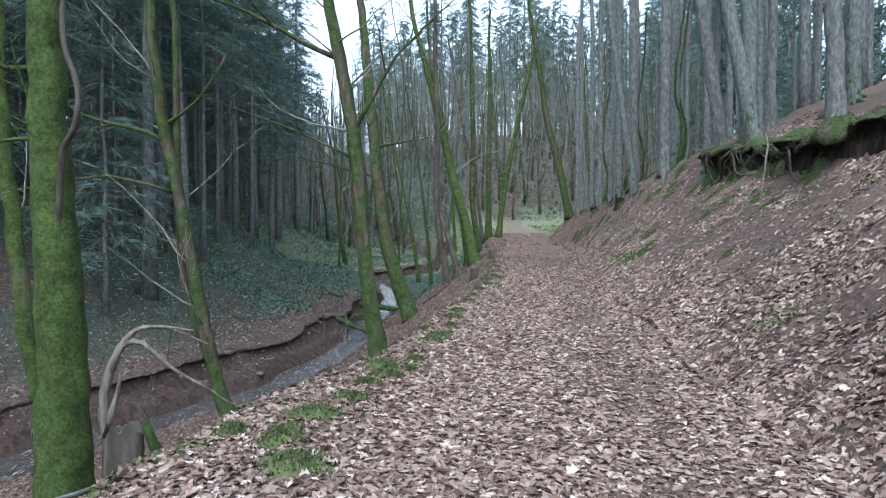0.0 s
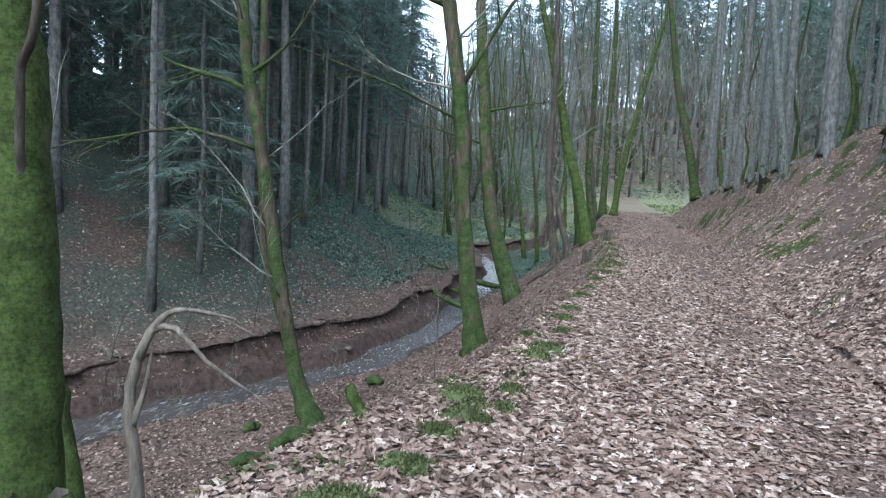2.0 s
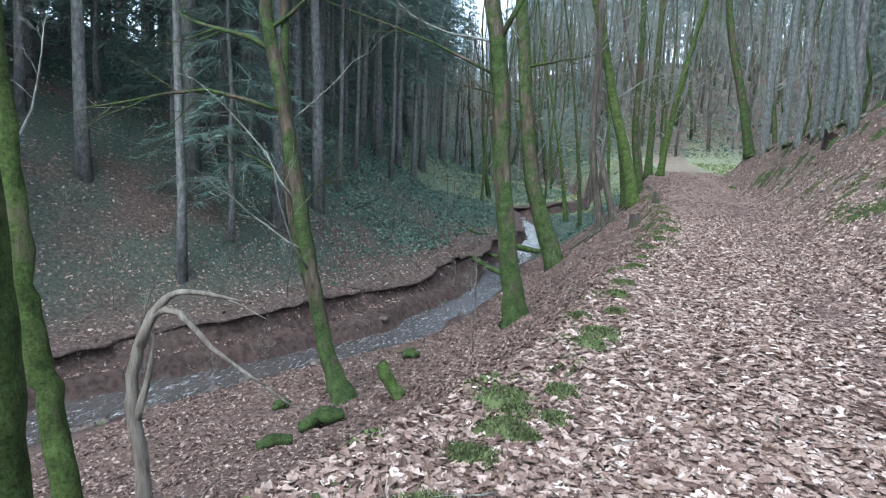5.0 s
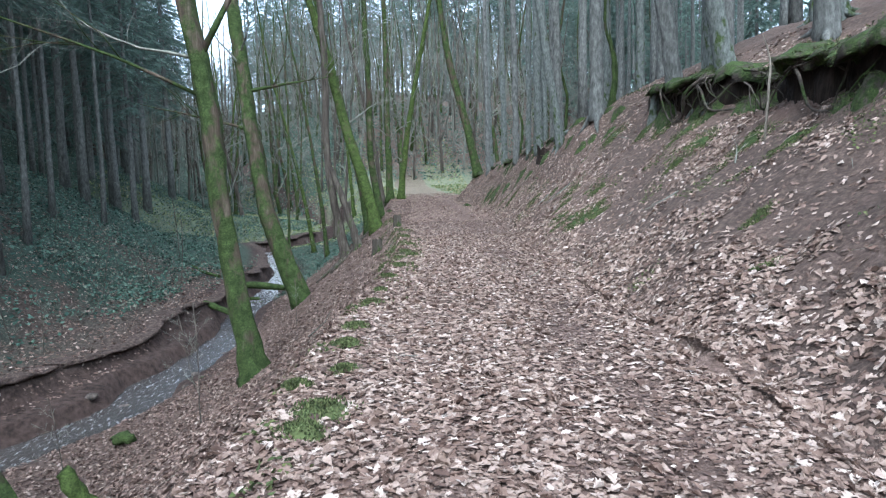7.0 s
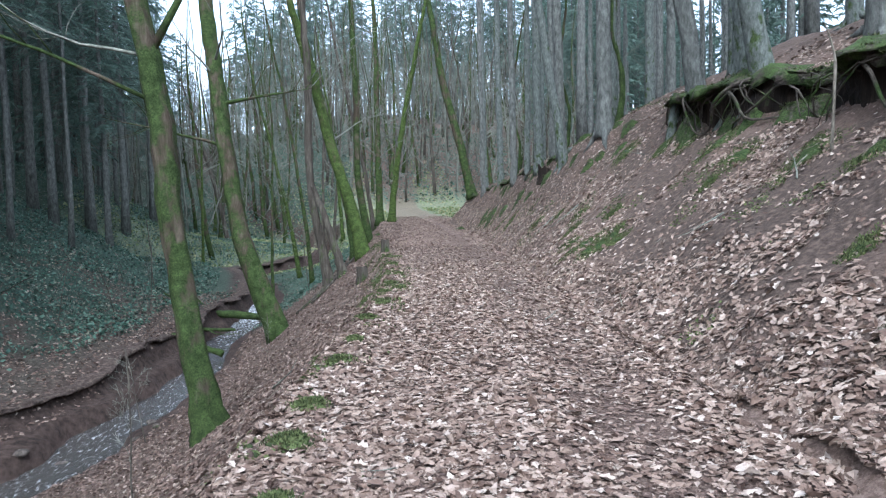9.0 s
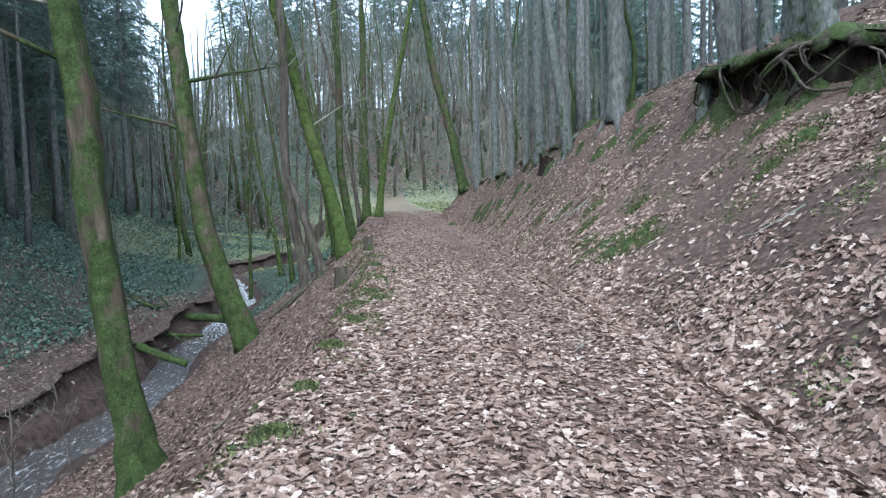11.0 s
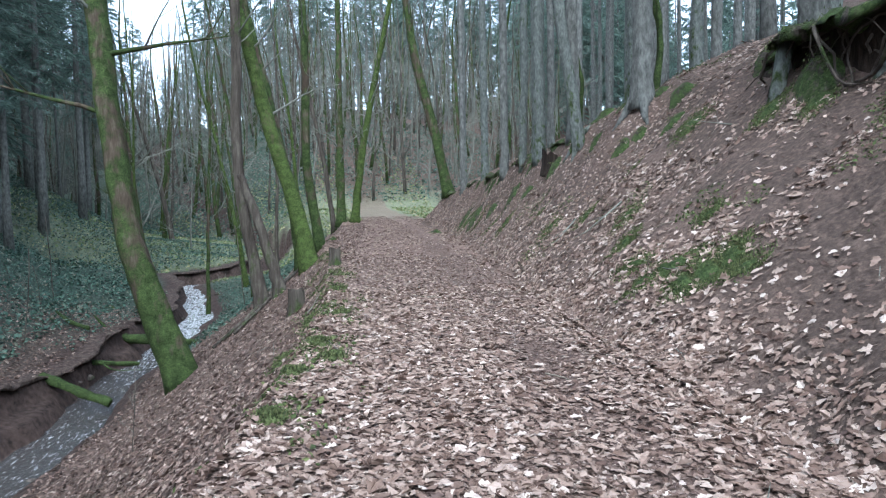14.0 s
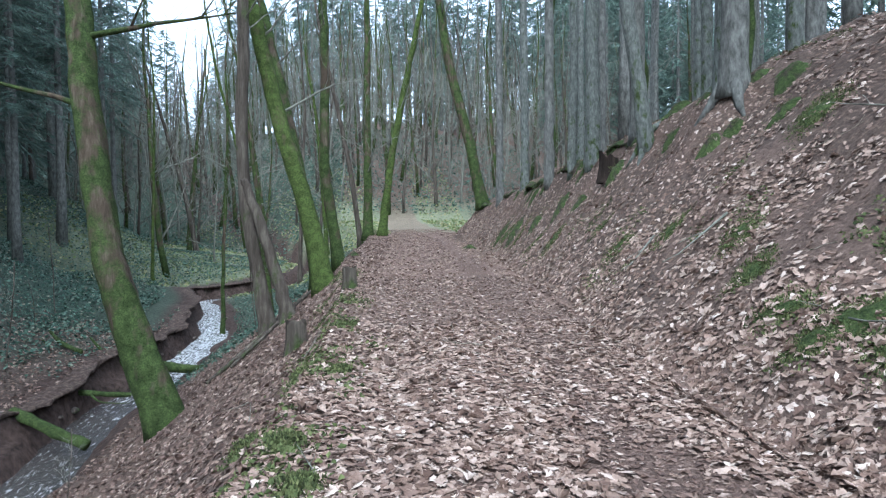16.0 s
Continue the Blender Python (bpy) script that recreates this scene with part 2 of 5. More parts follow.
LITTER = leaf_material("dead_leaves", [(0.0, (0.075, 0.045, 0.033)), (0.3, (0.145, 0.096, 0.073)), (0.58, (0.21, 0.15, 0.118)), (0.84, (0.28, 0.212, 0.172)), (0.94, (0.36, 0.288, 0.24)), (1.0, (0.44, 0.375, 0.325))])
DULL_LITTER = leaf_material("wet_dead_leaves", [(0.0, (0.052, 0.032, 0.025)), (0.4, (0.115, 0.075, 0.059)), (0.8, (0.195, 0.138, 0.11)), (1.0, (0.32, 0.258, 0.215))])
BRAMBLE = leaf_material("bramble_leaves", [(0.0, (0.02, 0.043, 0.032)), (0.5, (0.056, 0.104, 0.076)), (0.85, (0.11, 0.17, 0.125)), (1.0, (0.19, 0.17, 0.125))])
GRASS = leaf_material("winter_grass", [(0.0, (0.08, 0.12, 0.04)), (0.5, (0.16, 0.2, 0.08)), (1.0, (0.3, 0.28, 0.15))])
# Needle greens are paled to carry the distant haze in their colour.
NEEDLES = leaf_material("hazed_spruce_needles", [(0.0, (0.07, 0.105, 0.088)), (0.5, (0.12, 0.175, 0.145)), (1.0, (0.17, 0.23, 0.19))], fine=4, thin=0.45)
MOSS = leaf_material("cushion_moss", [(0.0, (0.024, 0.032, 0.011)), (0.5, (0.062, 0.08, 0.027)), (1.0, (0.12, 0.132, 0.052))], 0.95, 18)
# Peat taken down to near black: the undercut's shade is in the colour.
PEAT_AND_SHADE = bark_material("peat_roots_and_shade", (0.007, 0.005, 0.004), (0.018, 0.013, 0.01), (0.05, 0.036, 0.028), 0.15)
ROOT = bark_material("bare_root", (0.025, 0.02, 0.016), (0.06, 0.049, 0.04), (0.13, 0.108, 0.09), 0.3)
WET_STONE = bark_material("wet_stone", (0.03, 0.026, 0.024), (0.08, 0.065, 0.055), (0.17, 0.14, 0.12), 0.25)


# ---- mesh helpers ----
class Shape:
    """Gathers vertices and faces for one mesh."""

    def __init__(self):
        self.v, self.f, self.n = [], [], 0

    def add(self, verts, faces):
        self.v.append(np.asarray(verts, float))
        self.f.extend(tuple(i + self.n for i in f) for f in faces)
        self.n += len(verts)

    def tube(self, points, radii, sides=6, flute=0.0, seed=0):
        """A tapered tube along points, closed at both ends."""
        pts = [Vector(p) for p in points]
        ring, faces = [], []
        ref = Vector((0.3, 0.9, 0.1)) if abs((pts[-1] - pts[0]).normalized().y) < 0.8 else Vector((0.9, 0.1, 0.3))
        for i, p in enumerate(pts):
            d = (pts[min(i + 1, len(pts) - 1)] - pts[max(i - 1, 0)]).normalized()
            a = d.cross(ref).normalized()
            c = d.cross(a)
            for k in range(sides):
                w = 2 * math.pi * k / sides
                r = radii[i] * (1 + flute * math.sin(3 * w + seed) * math.exp(-i * 0.14) + flute * 0.45 * math.sin(5 * w + i * 0.25 + seed))
                ring.append(p + a * math.cos(w) * r + c * math.sin(w) * r)
        for i in range(len(pts) - 1):
            for k in range(sides):
                j = (k + 1) % sides
                faces.append((i * sides + k, i * sides + j, (i + 1) * sides + j, (i + 1) * sides + k))
        faces.append(tuple(range(sides))[::-1])
        faces.append(tuple((len(pts) - 1) * sides + k for k in range(sides)))
        self.add([tuple(v) for v in ring], faces)

    def mesh(self, name, mat, flat=False):
        me = bpy.data.meshes.new(name)
        me.from_pydata(np.concatenate(self.v).tolist() if self.v else [], [], self.f)
        me.materials.append(mat)
        if not flat:
            me.polygons.foreach_set("use_smooth", [True] * len(me.polygons))
        me.update()
        return me


def part(name, shape, mat, parent, label="", flat=False):
    ob = new(name, shape.mesh(name, mat, flat))
    ob.parent = parent
    return tagged(ob, label)


def thing(name, place, label, category, group="", kind=""):
    ob = new(name)
    ob.location = place
    ob.empty_display_size = 0.2
    return tagged(ob, label, category, group, kind)


def zg(x, y):
    return float(ground_z(x, y))


# ---- the ground ----
def build_ground():
    xs, ys = spread(-260, 260, -8.5, 9, 0.14, 1.07), spread(-120, 420, 0.5, 34, 0.16, 1.05)
    gx, gy = np.meshgrid(xs, ys)
    gz = ground_z(gx, gy)
    nx, ny = len(xs), len(ys)
    verts = np.stack([gx.ravel(), gy.ravel(), gz.ravel()], 1)
    i = np.arange(nx * ny).reshape(ny, nx)
    faces = np.stack([i[:-1, :-1].ravel(), i[:-1, 1:].ravel(), i[1:, 1:].ravel(), i[1:, :-1].ravel()], 1)
    me = bpy.data.meshes.new("ground")
    me.from_pydata(verts.tolist(), [], faces.tolist())
    me.polygons.foreach_set("use_smooth", [True] * len(me.polygons))
    me.materials.append(GROUND)
    x, y = verts[:, 0], verts[:, 1]
    u, c = x - path_x(y), x - creek_x(y)
    patch = 0.5 + 0.5 * lumps(x * 0.6, y * 0.5)
    green = smooth(-1.2, -4.5, c) * 0.85 * smooth(8, 30, y + patch * 12) * smooth(0.15, 0.5, patch)
    green = np.maximum(green, (c < -0.9) * smooth(26, 34, y) * 0.75)
    green = np.maximum(green, ((c > 0.9) & (u < -3.6)) * smooth(27, 33, y) * 0.8)
    meadow = smooth(43, 50, y) * (1 - smooth(65, 70, y)) * ((u < -2.2) | (y > 48)) * np.where(c < 0, smooth(-14, -9, c), 1)
    meadow = meadow * np.where(np.abs(u - 0.6) < 1.5, 0.35, 0.9)
    mud = np.where(c < 0, smooth(-1.75, -1.2, c), smooth(1.5, 0.8, c))
    mud = np.maximum(mud, 0.5 * np.exp(-((u - 0.75) / 0.35) ** 2) * (y < 40) * (0.4 + 0.6 * patch))
    col = me.color_attributes.new("cover", "FLOAT_COLOR", "POINT")
    rgba = np.stack([green, meadow, mud, np.ones_like(mud)], 1)
    col.data.foreach_set("color", rgba.ravel())
    strewn = np.where(y > 64, 0.3, np.where((u < foot_u(y)) & (u > -path_edge(y)), 0.9, np.where(u > 0, 0.16 + 0.3 * smooth(0.4, 0.7, patch), np.where(c > 0, 0.35, 0.0))))
    at = me.attributes.new("strewn", "FLOAT", "POINT")
    at.data.foreach_set("value", strewn)
    return tagged(new("ground", me), "brown woodland soil with leaf litter, moss and a trodden track", "ground", kind="structure")


build_ground()


# ---- water ----
def water_material():
    m, n, l, b = material("creek_water", 0.06, 0.5)
    b.inputs["Base Color"].default_value = (0.035, 0.028, 0.022, 1)
    ripple = noise_node(n, l, 5, 5, 0.65)
    bump(n, l, b, ripple, 0.8, 0.05)
    # Pale streaks: some riffles, and the sky's reflection painted into the base colour.
    pale_mask = n.new("ShaderNodeAttribute")
    pale_mask.attribute_name = "riffle_and_sky"
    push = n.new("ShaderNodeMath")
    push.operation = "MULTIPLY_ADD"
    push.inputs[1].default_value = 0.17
    l.new(pale_mask.outputs["Fac"], push.inputs[0])
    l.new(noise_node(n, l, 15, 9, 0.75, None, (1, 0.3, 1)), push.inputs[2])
    foam_and_sky = ramp(n, l, push.outputs[0], [(0.56, (0.045, 0.04, 0.036)), (0.78, (0.6, 0.61, 0.61))])
    l.new(foam_and_sky, b.inputs["Base Color"])
    return m


WATER = water_material()


def build_creek():
    s = Shape()
    ys = np.arange(-6, 100, 0.3)
    cols = np.linspace(-1.2, 1.1, 9)
    v = [(creek_x(y) + c, y, creek_z(y) + 0.012 * math.sin(y * 9 + c * 5)) for y in ys for c in cols]
    k = len(cols)
    s.add(v, [(i * k + j, i * k + j + 1, i * k + k + j + 1, i * k + k + j) for i in range(len(ys) - 1) for j in range(k - 1)])
    me = s.mesh("water", WATER)
    # Strongest on the far reach, where the sky's reflection is painted in.
    at = me.attributes.new("riffle_and_sky", "FLOAT", "POINT")
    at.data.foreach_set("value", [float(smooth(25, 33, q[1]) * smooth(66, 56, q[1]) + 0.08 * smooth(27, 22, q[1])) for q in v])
    tagged(new("water", me), "shallow woodland creek, riffles and sky reflection painted pale", "water", kind="structure")


build_creek()


# ---- trees ----
def wander(rng, start, direction, length, steps, bend, lift=0.0):
    pts, d = [Vector(start)], Vector(direction).normalized()
    for _ in range(steps):
        d = (d + Vector((rng.gauss(0, bend), rng.gauss(0, bend), rng.gauss(0, bend) + lift))).normalized()
        pts.append(pts[-1] + d * (length / steps))
    return pts


def limb(s, rng, start, direction, length, radius, depth, bend=0.16, lift=0.05, sides=5, density=0.85, spread_out=0.9):
    """A limb with its side branches down to fine twigs, all in one shape."""
    steps = (6 if depth > 1 else 4) if depth > 0 else 3
    pts = wander(rng, start, direction, length, steps, bend, lift)
    s.tube(pts, [max(0.0022, radius * (1 - 0.86 * i / steps)) for i in range(steps + 1)], max(3, sides))
    if depth <= 0:
        return
    for _ in range(max(1, int((3 + 2 * depth) * density))):
        k = rng.uniform(0.25, 0.98)
        i = min(int(k * steps), steps - 1)
        p = pts[i].lerp(pts[i + 1], k * steps - i)
        d = (pts[i + 1] - pts[i]).normalized()
        side = Vector((rng.gauss(0, 1), rng.gauss(0, 1), rng.gauss(0.2, 0.8)))
        side = (side - d * side.dot(d)).normalized()
        limb(s, rng, p, d + side * rng.uniform(0.5, spread_out + 0.3), length * rng.uniform(0.3, 0.6) * (1.1 - 0.5 * k), radius * 0.45 * (1 - 0.5 * k), depth - 1,
             bend * 1.1, lift, max(3, sides - 1), density, spread_out)


def resample(points, radii, n):
    pts, out, rad = [Vector(p) for p in points], [], []
    for i in range(n + 1):
        t = i / n * (len(pts) - 1)
        k = min(int(t), len(pts) - 2)
        f = t - k
        a, b, c, d = pts[max(k - 1, 0)], pts[k], pts[k + 1], pts[min(k + 2, len(pts) - 1)]
        out.append(0.5 * ((2 * b) + (c - a) * f + (2 * a - 5 * b + 4 * c - d) * f * f + (3 * b - a - 3 * c + d) * f ** 3))
        rad.append(radii[k] + (radii[k + 1] - radii[k]) * f)
    return out, rad


def tree(name, stem, radii, mat, label, seed, limbs=(), crown=11, crown_length=3.0, first=0.22, height=15.0, flare=1.6, sides=12, group="", flute=0.12, roots=0, depth=2):
    """A tree whose trunk follows stem (world points from the base up) and goes on to its height; limbs: (world height, direction, length, radius)."""
    rng = random.Random(seed)
    base = Vector(stem[0])
    base.z = zg(base.x, base.y)
    ob = thing(name, base, label, "tree", group)
    pts = [Vector(p) - base for p in stem]
    pts[0].z = -0.15
    d = (pts[-1] - pts[-2]).normalized()
    rad = list(radii)
    while pts[-1].z < height:
        d = (d + Vector((rng.gauss(0, 0.06), rng.gauss(0, 0.06), 0.12))).normalized()
        pts.append(pts[-1] + d * 2.0)
        rad.append(max(0.02, rad[-1] * 0.8))
    pts, rad = resample(pts, rad, len(pts) * 5)
    for i in range(len(rad)):
        h = pts[i].z - pts[0].z
        rad[i] *= (1 + (flare - 1) * math.exp(-h * 3.0)) * (1 + rng.uniform(-0.04, 0.04))
        pts[i] += Vector((rng.gauss(0, 0.012), rng.gauss(0, 0.012), 0))
    s = Shape()
    s.tube(pts, rad, sides, flute, seed)
    part("trunk", s, mat, ob)
    for k in range(roots):
        w = 2 * math.pi * (k + rng.uniform(-0.3, 0.3)) / roots
        r = rad[0]
        s = Shape()
        ring = []
        for q, up in ((0.3, 0.9), (0.8, 0.42), (1.3, 0.12), (2.0, -0.06)):
            x, y = math.cos(w + q * 0.1) * r * q, math.sin(w + q * 0.1) * r * q
            ring.append((x, y, zg(base.x + x, base.y + y) - base.z + up * r))
        s.tube(ring, [r * 0.42, r * 0.34, r * 0.24, r * 0.1], 7)
        part("root", s, mat, ob)
    for at, way, length, radius in limbs:
        i = min(range(len(pts)), key=lambda j: abs(pts[j].z + base.z - at))
        s = Shape()
        limb(s, rng, pts[i], way, length, radius, depth, 0.13, 0.02, 6)
        part("limb", s, mat, ob)
    s = Shape()
    for _ in range(crown):
        i = int(rng.uniform(first, 0.97) * (len(pts) - 1))
        w = rng.uniform(0, 6.28)
        limb(s, rng, pts[i], (math.cos(w), math.sin(w), rng.uniform(0.3, 1.0)), crown_length * rng.uniform(0.6, 1.2), rad[i] * 0.2, depth, 0.15, 0.05, 4)
    if crown:
        tagged(part("crown", s, TWIG, ob, "bare winter twigs"), kind="stuff")
    return ob


ALDERS = "alders along the creek bank"
stout = tree("alder", [(-2.85, 4.8, -1.5), (-2.89, 4.81, -0.55), (-2.91, 4.84, 0.44), (-2.97, 4.87, 1.52), (-3.03, 4.89, 2.38), (-3.04, 4.91, 3.02)],
     [0.24, 0.2, 0.17, 0.145, 0.13, 0.12], MOSSY_HEAVY, "stout alder trunk furred with bright green moss", 1,
     [(1.6, (0.25, -0.6, 1.2), 1.1, 0.022), (2.5, (-1, 0.2, 0.1), 1.8, 0.022), (1.9, (-1, -0.1, 0.05), 1.3, 0.018)], group=ALDERS, flare=1.3, sides=18, roots=4, first=0.45)
s = Shape()
crook, crook_r = resample([Vector(p) - stout.location for p in ((-2.9, 4.8, 1.2), (-2.85, 4.73, 1.45), (-2.8, 4.68, 1.7), (-2.76, 4.64, 1.86), (-2.65, 4.6, 2.02), (-2.6, 4.56, 2.28), (-2.68, 4.52, 2.65), (-2.62, 4.5, 3.3))],
                          [0.02, 0.024, 0.024, 0.023, 0.022, 0.021, 0.02, 0.016], 36)
s.tube(crook, crook_r, 8, 0.1, 3)
part("crooked_limb", s, ALDER, stout, "dark crooked limb hanging before the trunk")
tree("alder", [(-3.6, 6.1, -1.9), (-3.68, 6.1, -1.2), (-3.9, 6.2, -0.5), (-4.05, 6.22, 0.1), (-4.2, 6.3, 0.9), (-4.45, 6.4, 2.6)], [0.12, 0.1, 0.09, 0.085, 0.08, 0.07], MOSSY_HEAVY, "slim mossy alder stem leaning behind the stout one", 21,
     crown=3, crown_length=1.4, first=0.6, group=ALDERS, height=7, flare=1.2)
tree("alder", [(-3.75, 5.1, -1.9), (-3.9, 5.1, -0.9), (-4.2, 5.1, 0.0), (-4.5, 5.15, 1.1), (-4.8, 5.2, 2.3)], [0.1, 0.09, 0.085, 0.08, 0.07], MOSSY_HEAVY, "slim mossy alder stem slanting away from the stout one", 25,
     crown=3, crown_length=1.2, first=0.6, group=ALDERS, height=6, flare=1.2)
tree("alder", [(-3.7, 11.5, -2.6), (-4.1, 11.7, -1.79), (-4.45, 11.78, -0.47), (-4.83, 11.84, 1.53), (-5.2, 11.88, 3.3), (-5.42, 11.93, 4.84)],
     [0.14, 0.125, 0.12, 0.11, 0.1, 0.09], MOSSY, "slender leaning alder with mossy bark and bare pale twigs", 2,
     [(3.05, (-2.05, 0.3, 1.43), 3.0, 0.05), (2.0, (-2.7, -0.4, 0.35), 3.6, 0.04), (1.1, (-1.6, 0.8, 0.7), 2.2, 0.025), (0.6, (1.2, -0.3, 0.7), 1.3, 0.02), (3.3, (1.4, 0.3, 1.2), 2.4, 0.04)],
     group=ALDERS, flare=1.8, flute=0.2)
tree("alder", [(-4.05, 11.9, -2.6), (-4.3, 11.95, -1.5), (-4.85, 12.0, 0.3), (-4.98, 12.0, 2.4), (-5.0, 12.0, 4.2)], [0.09, 0.08, 0.075, 0.07, 0.06], MOSSY, "thin second stem beside the slender alder", 22, group=ALDERS, crown=4)
tree("alder", [(-1.52, 15.3, -1.9), (-1.69, 15.36, -0.9), (-1.95, 15.5, 1.0), (-2.1, 15.6, 2.9), (-2.4, 15.6, 4.8), (-2.79, 15.6, 6.87)],
     [0.22, 0.185, 0.175, 0.17, 0.16, 0.13], MOSSY, "leaning alder with mossy flared base on the slope", 3,
     [(3.6, (1.85, -0.2, 2.4), 4.2, 0.07), (5.3, (-3.7, -0.6, 1.6), 4.8, 0.07), (3.1, (-4.0, -0.8, 1.7), 4.6, 0.035)], group=ALDERS, first=0.38, sides=20, flute=0.2, flare=1.75)
tree("alder", [(-1.15, 22.9, -2.2), (-1.7, 23.05, -0.3), (-2.06, 23.15, 0.88), (-2.38, 23.4, 3.1), (-2.6, 23.7, 5.2), (-2.82, 24.0, 7.14)],
     [0.3, 0.27, 0.24, 0.22, 0.2, 0.19], MOSSY, "thick alder leaning over the creek with mossy bark", 4,
     [(1.6, (-1, 0.1, 0.1), 0.6, 0.07), (4.2, (1.6, -0.4, 0.9), 2.6, 0.06), (3.3, (-1.6, 0.2, 0.5), 3.4, 0.05)], group=ALDERS, first=0.38, sides=18, flare=1.2)
tree("alder", [(0.23, 25.2, -1.05), (-0.02, 25.29, 0.43), (-0.27, 25.4, 2.44), (-0.25, 25.47, 4.67), (-0.22, 25.5, 5.79)],
     [0.15, 0.13, 0.12, 0.115, 0.11], ALDER, "dark slim alder on the creek slope", 5, group=ALDERS)
tree("alder", [(0.62, 24.75, -0.9), (0.45, 24.8, 0.2), (0.05, 24.84, 1.53), (-0.2, 24.9, 2.2)], [0.13, 0.115, 0.1, 0.07], ALDER, "broken slanting alder stem by the dark one", 23, crown=0, group=ALDERS, height=1.5)
tree("alder", [(1.34, 25.8, 0.07), (0.96, 25.91, 1.55), (0.35, 26.08, 3.68), (-0.09, 26.22, 5.7), (-0.2, 26.25, 6.05)],
     [0.2, 0.19, 0.165, 0.15, 0.14], MOSSY_HEAVY, "leaning alder with bright moss at the path edge", 6, group=ALDERS)
tree("alder", [(1.1, 27.5, 0.0), (0.85, 27.7, 1.8), (0.5, 28.0, 3.6), (0.0, 28.4, 6.0)], [0.14, 0.125, 0.115, 0.1], MOSSY, "slim alder stem leaning beside the bright mossy one", 24, group=ALDERS)
tree("alder", [(1.62, 28.06, 0.2), (1.3, 28.19, 2.71), (1.32, 28.24, 4.78), (1.31, 28.31, 6.85)], [0.14, 0.125, 0.115, 0.1], MOSSY, "straight slim alder behind the leaning ones", 7, group=ALDERS)
for i, (x, y, dx, dz, r) in enumerate([(3.05, 43, 0.1, 11.4, 0.23), (3.7, 42.9, 2.0, 10.8, 0.21), (2.75, 43.4, -1.8, 10.2, 0.14), (-0.6, 34, -0.9, 8, 0.1), (-1.6, 42, -1.4, 8, 0.13), (-0.4, 47, 0.4, 9, 0.12), (-2.6, 36.5, 0.3, 8, 0.08),
                                       (-7.5, 46, 0.2, 8, 0.09), (-8.2, 60, -2.0, 9, 0.2), (-9.0, 61, 0.8, 9, 0.18), (1.0, 52, -0.6, 9, 0.14), (0.2, 58, 0.9, 9, 0.14), (-4, 66, -1, 9, 0.16), (-11, 70, 1, 10, 0.16)]):
    tree("alder", [(x, y, 0), (x + dx * 0.25, y, zg(x, y) + dz * 0.33), (x + dx * 0.6, y + 0.1, zg(x, y) + dz * 0.66), (x + dx, y + 0.1, zg(x, y) + dz)], [r, r * 0.85, r * 0.7, r * 0.55],
         (MOSSY, MOSSY_HEAVY, ALDER)[i % 3], ("mossy alder stem with bare twigs", "alder furred with green moss beside the creek flat", "dark bare alder on the valley floor")[i % 3], 30 + i, group="bare trees on the valley floor",
         crown=14, crown_length=2.6, first=0.16, height=14, sides=9)

# the spruces on the bank crest
CREST = "grey spruces on the bank"
NEAR = [(7.95, 22.0, 0.25, 0.0, "A"), (7.5, 17.0, 0.22, -0.2, "B"), (7.25, 14.7, 0.22, -0.26, "C"), (7.32, 15.35, 0.25, 0.0, "D"), (8.5, 13.8, 0.24, -0.05, "E"), (8.2, 16.6, 0.12, 0.0, "F"),
        (6.75, 22.4, 0.16, -0.18, "G"), (7.0, 23.2, 0.18, -0.03, "H"), (8.6, 23.6, 0.14, 0.0, "I"), (6.95, 25.2, 0.2, 0.0, "J"), (6.75, 27.4, 0.15, 0.0, "K"), (6.9, 26.3, 0.13, 0.02, "L"), (7.3, 31.3, 0.17, 0.0, "M"),
        (7.0, 33.2, 0.14, 0.0, "N"), (7.9, 36.5, 0.17, 0.0, "O"), (9.2, 14.4, 0.2, 0.0, "P"), (7.15, 20.6, 0.24, 0.0, "Q"), (8.9, 21.6, 0.16, 0.0, "R"), (9.6, 19.0, 0.16, 0.0, "S"), (8.8, 17.2, 0.17, 0.02, "T"),
        (10.4, 16.4, 0.18, 0.0, "U"), (9.3, 25.0, 0.15, 0.0, "V"), (8.6, 28.5, 0.15, 0.0, "W"), (9.4, 32.0, 0.16, 0.0, "X"), (8.6, 11.2, 0.2, 0.0, "Y"), (10.2, 22.8, 0.15, 0.0, "Z")]
for i, (x, y, r, lean, _) in enumerate(NEAR):
    z = zg(x, y)
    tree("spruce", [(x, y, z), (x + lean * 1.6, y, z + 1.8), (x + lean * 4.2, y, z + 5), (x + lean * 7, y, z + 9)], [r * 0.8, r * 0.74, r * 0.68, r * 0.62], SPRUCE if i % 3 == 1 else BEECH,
         "tall spruce leaning out from the bank with grey bark" if lean < -0.1 else "tall straight spruce with grey bark on the bank", 100 + i, crown=5, crown_length=1.6, first=0.25, height=20,
         flare=1.35 if r > 0.15 else 1.2, group=CREST, depth=1, flute=0.05, roots=3 if y < 23 and r > 0.15 else 0)
tree("beech", [(7.53, 37.9, 2.35), (6.94, 38.08, 4.94), (6.21, 38.3, 8.1), (5.91, 38.4, 10.35)], [0.23, 0.21, 0.19, 0.17], MOSSY, "slanting mossy tree on the bank crest", 10)
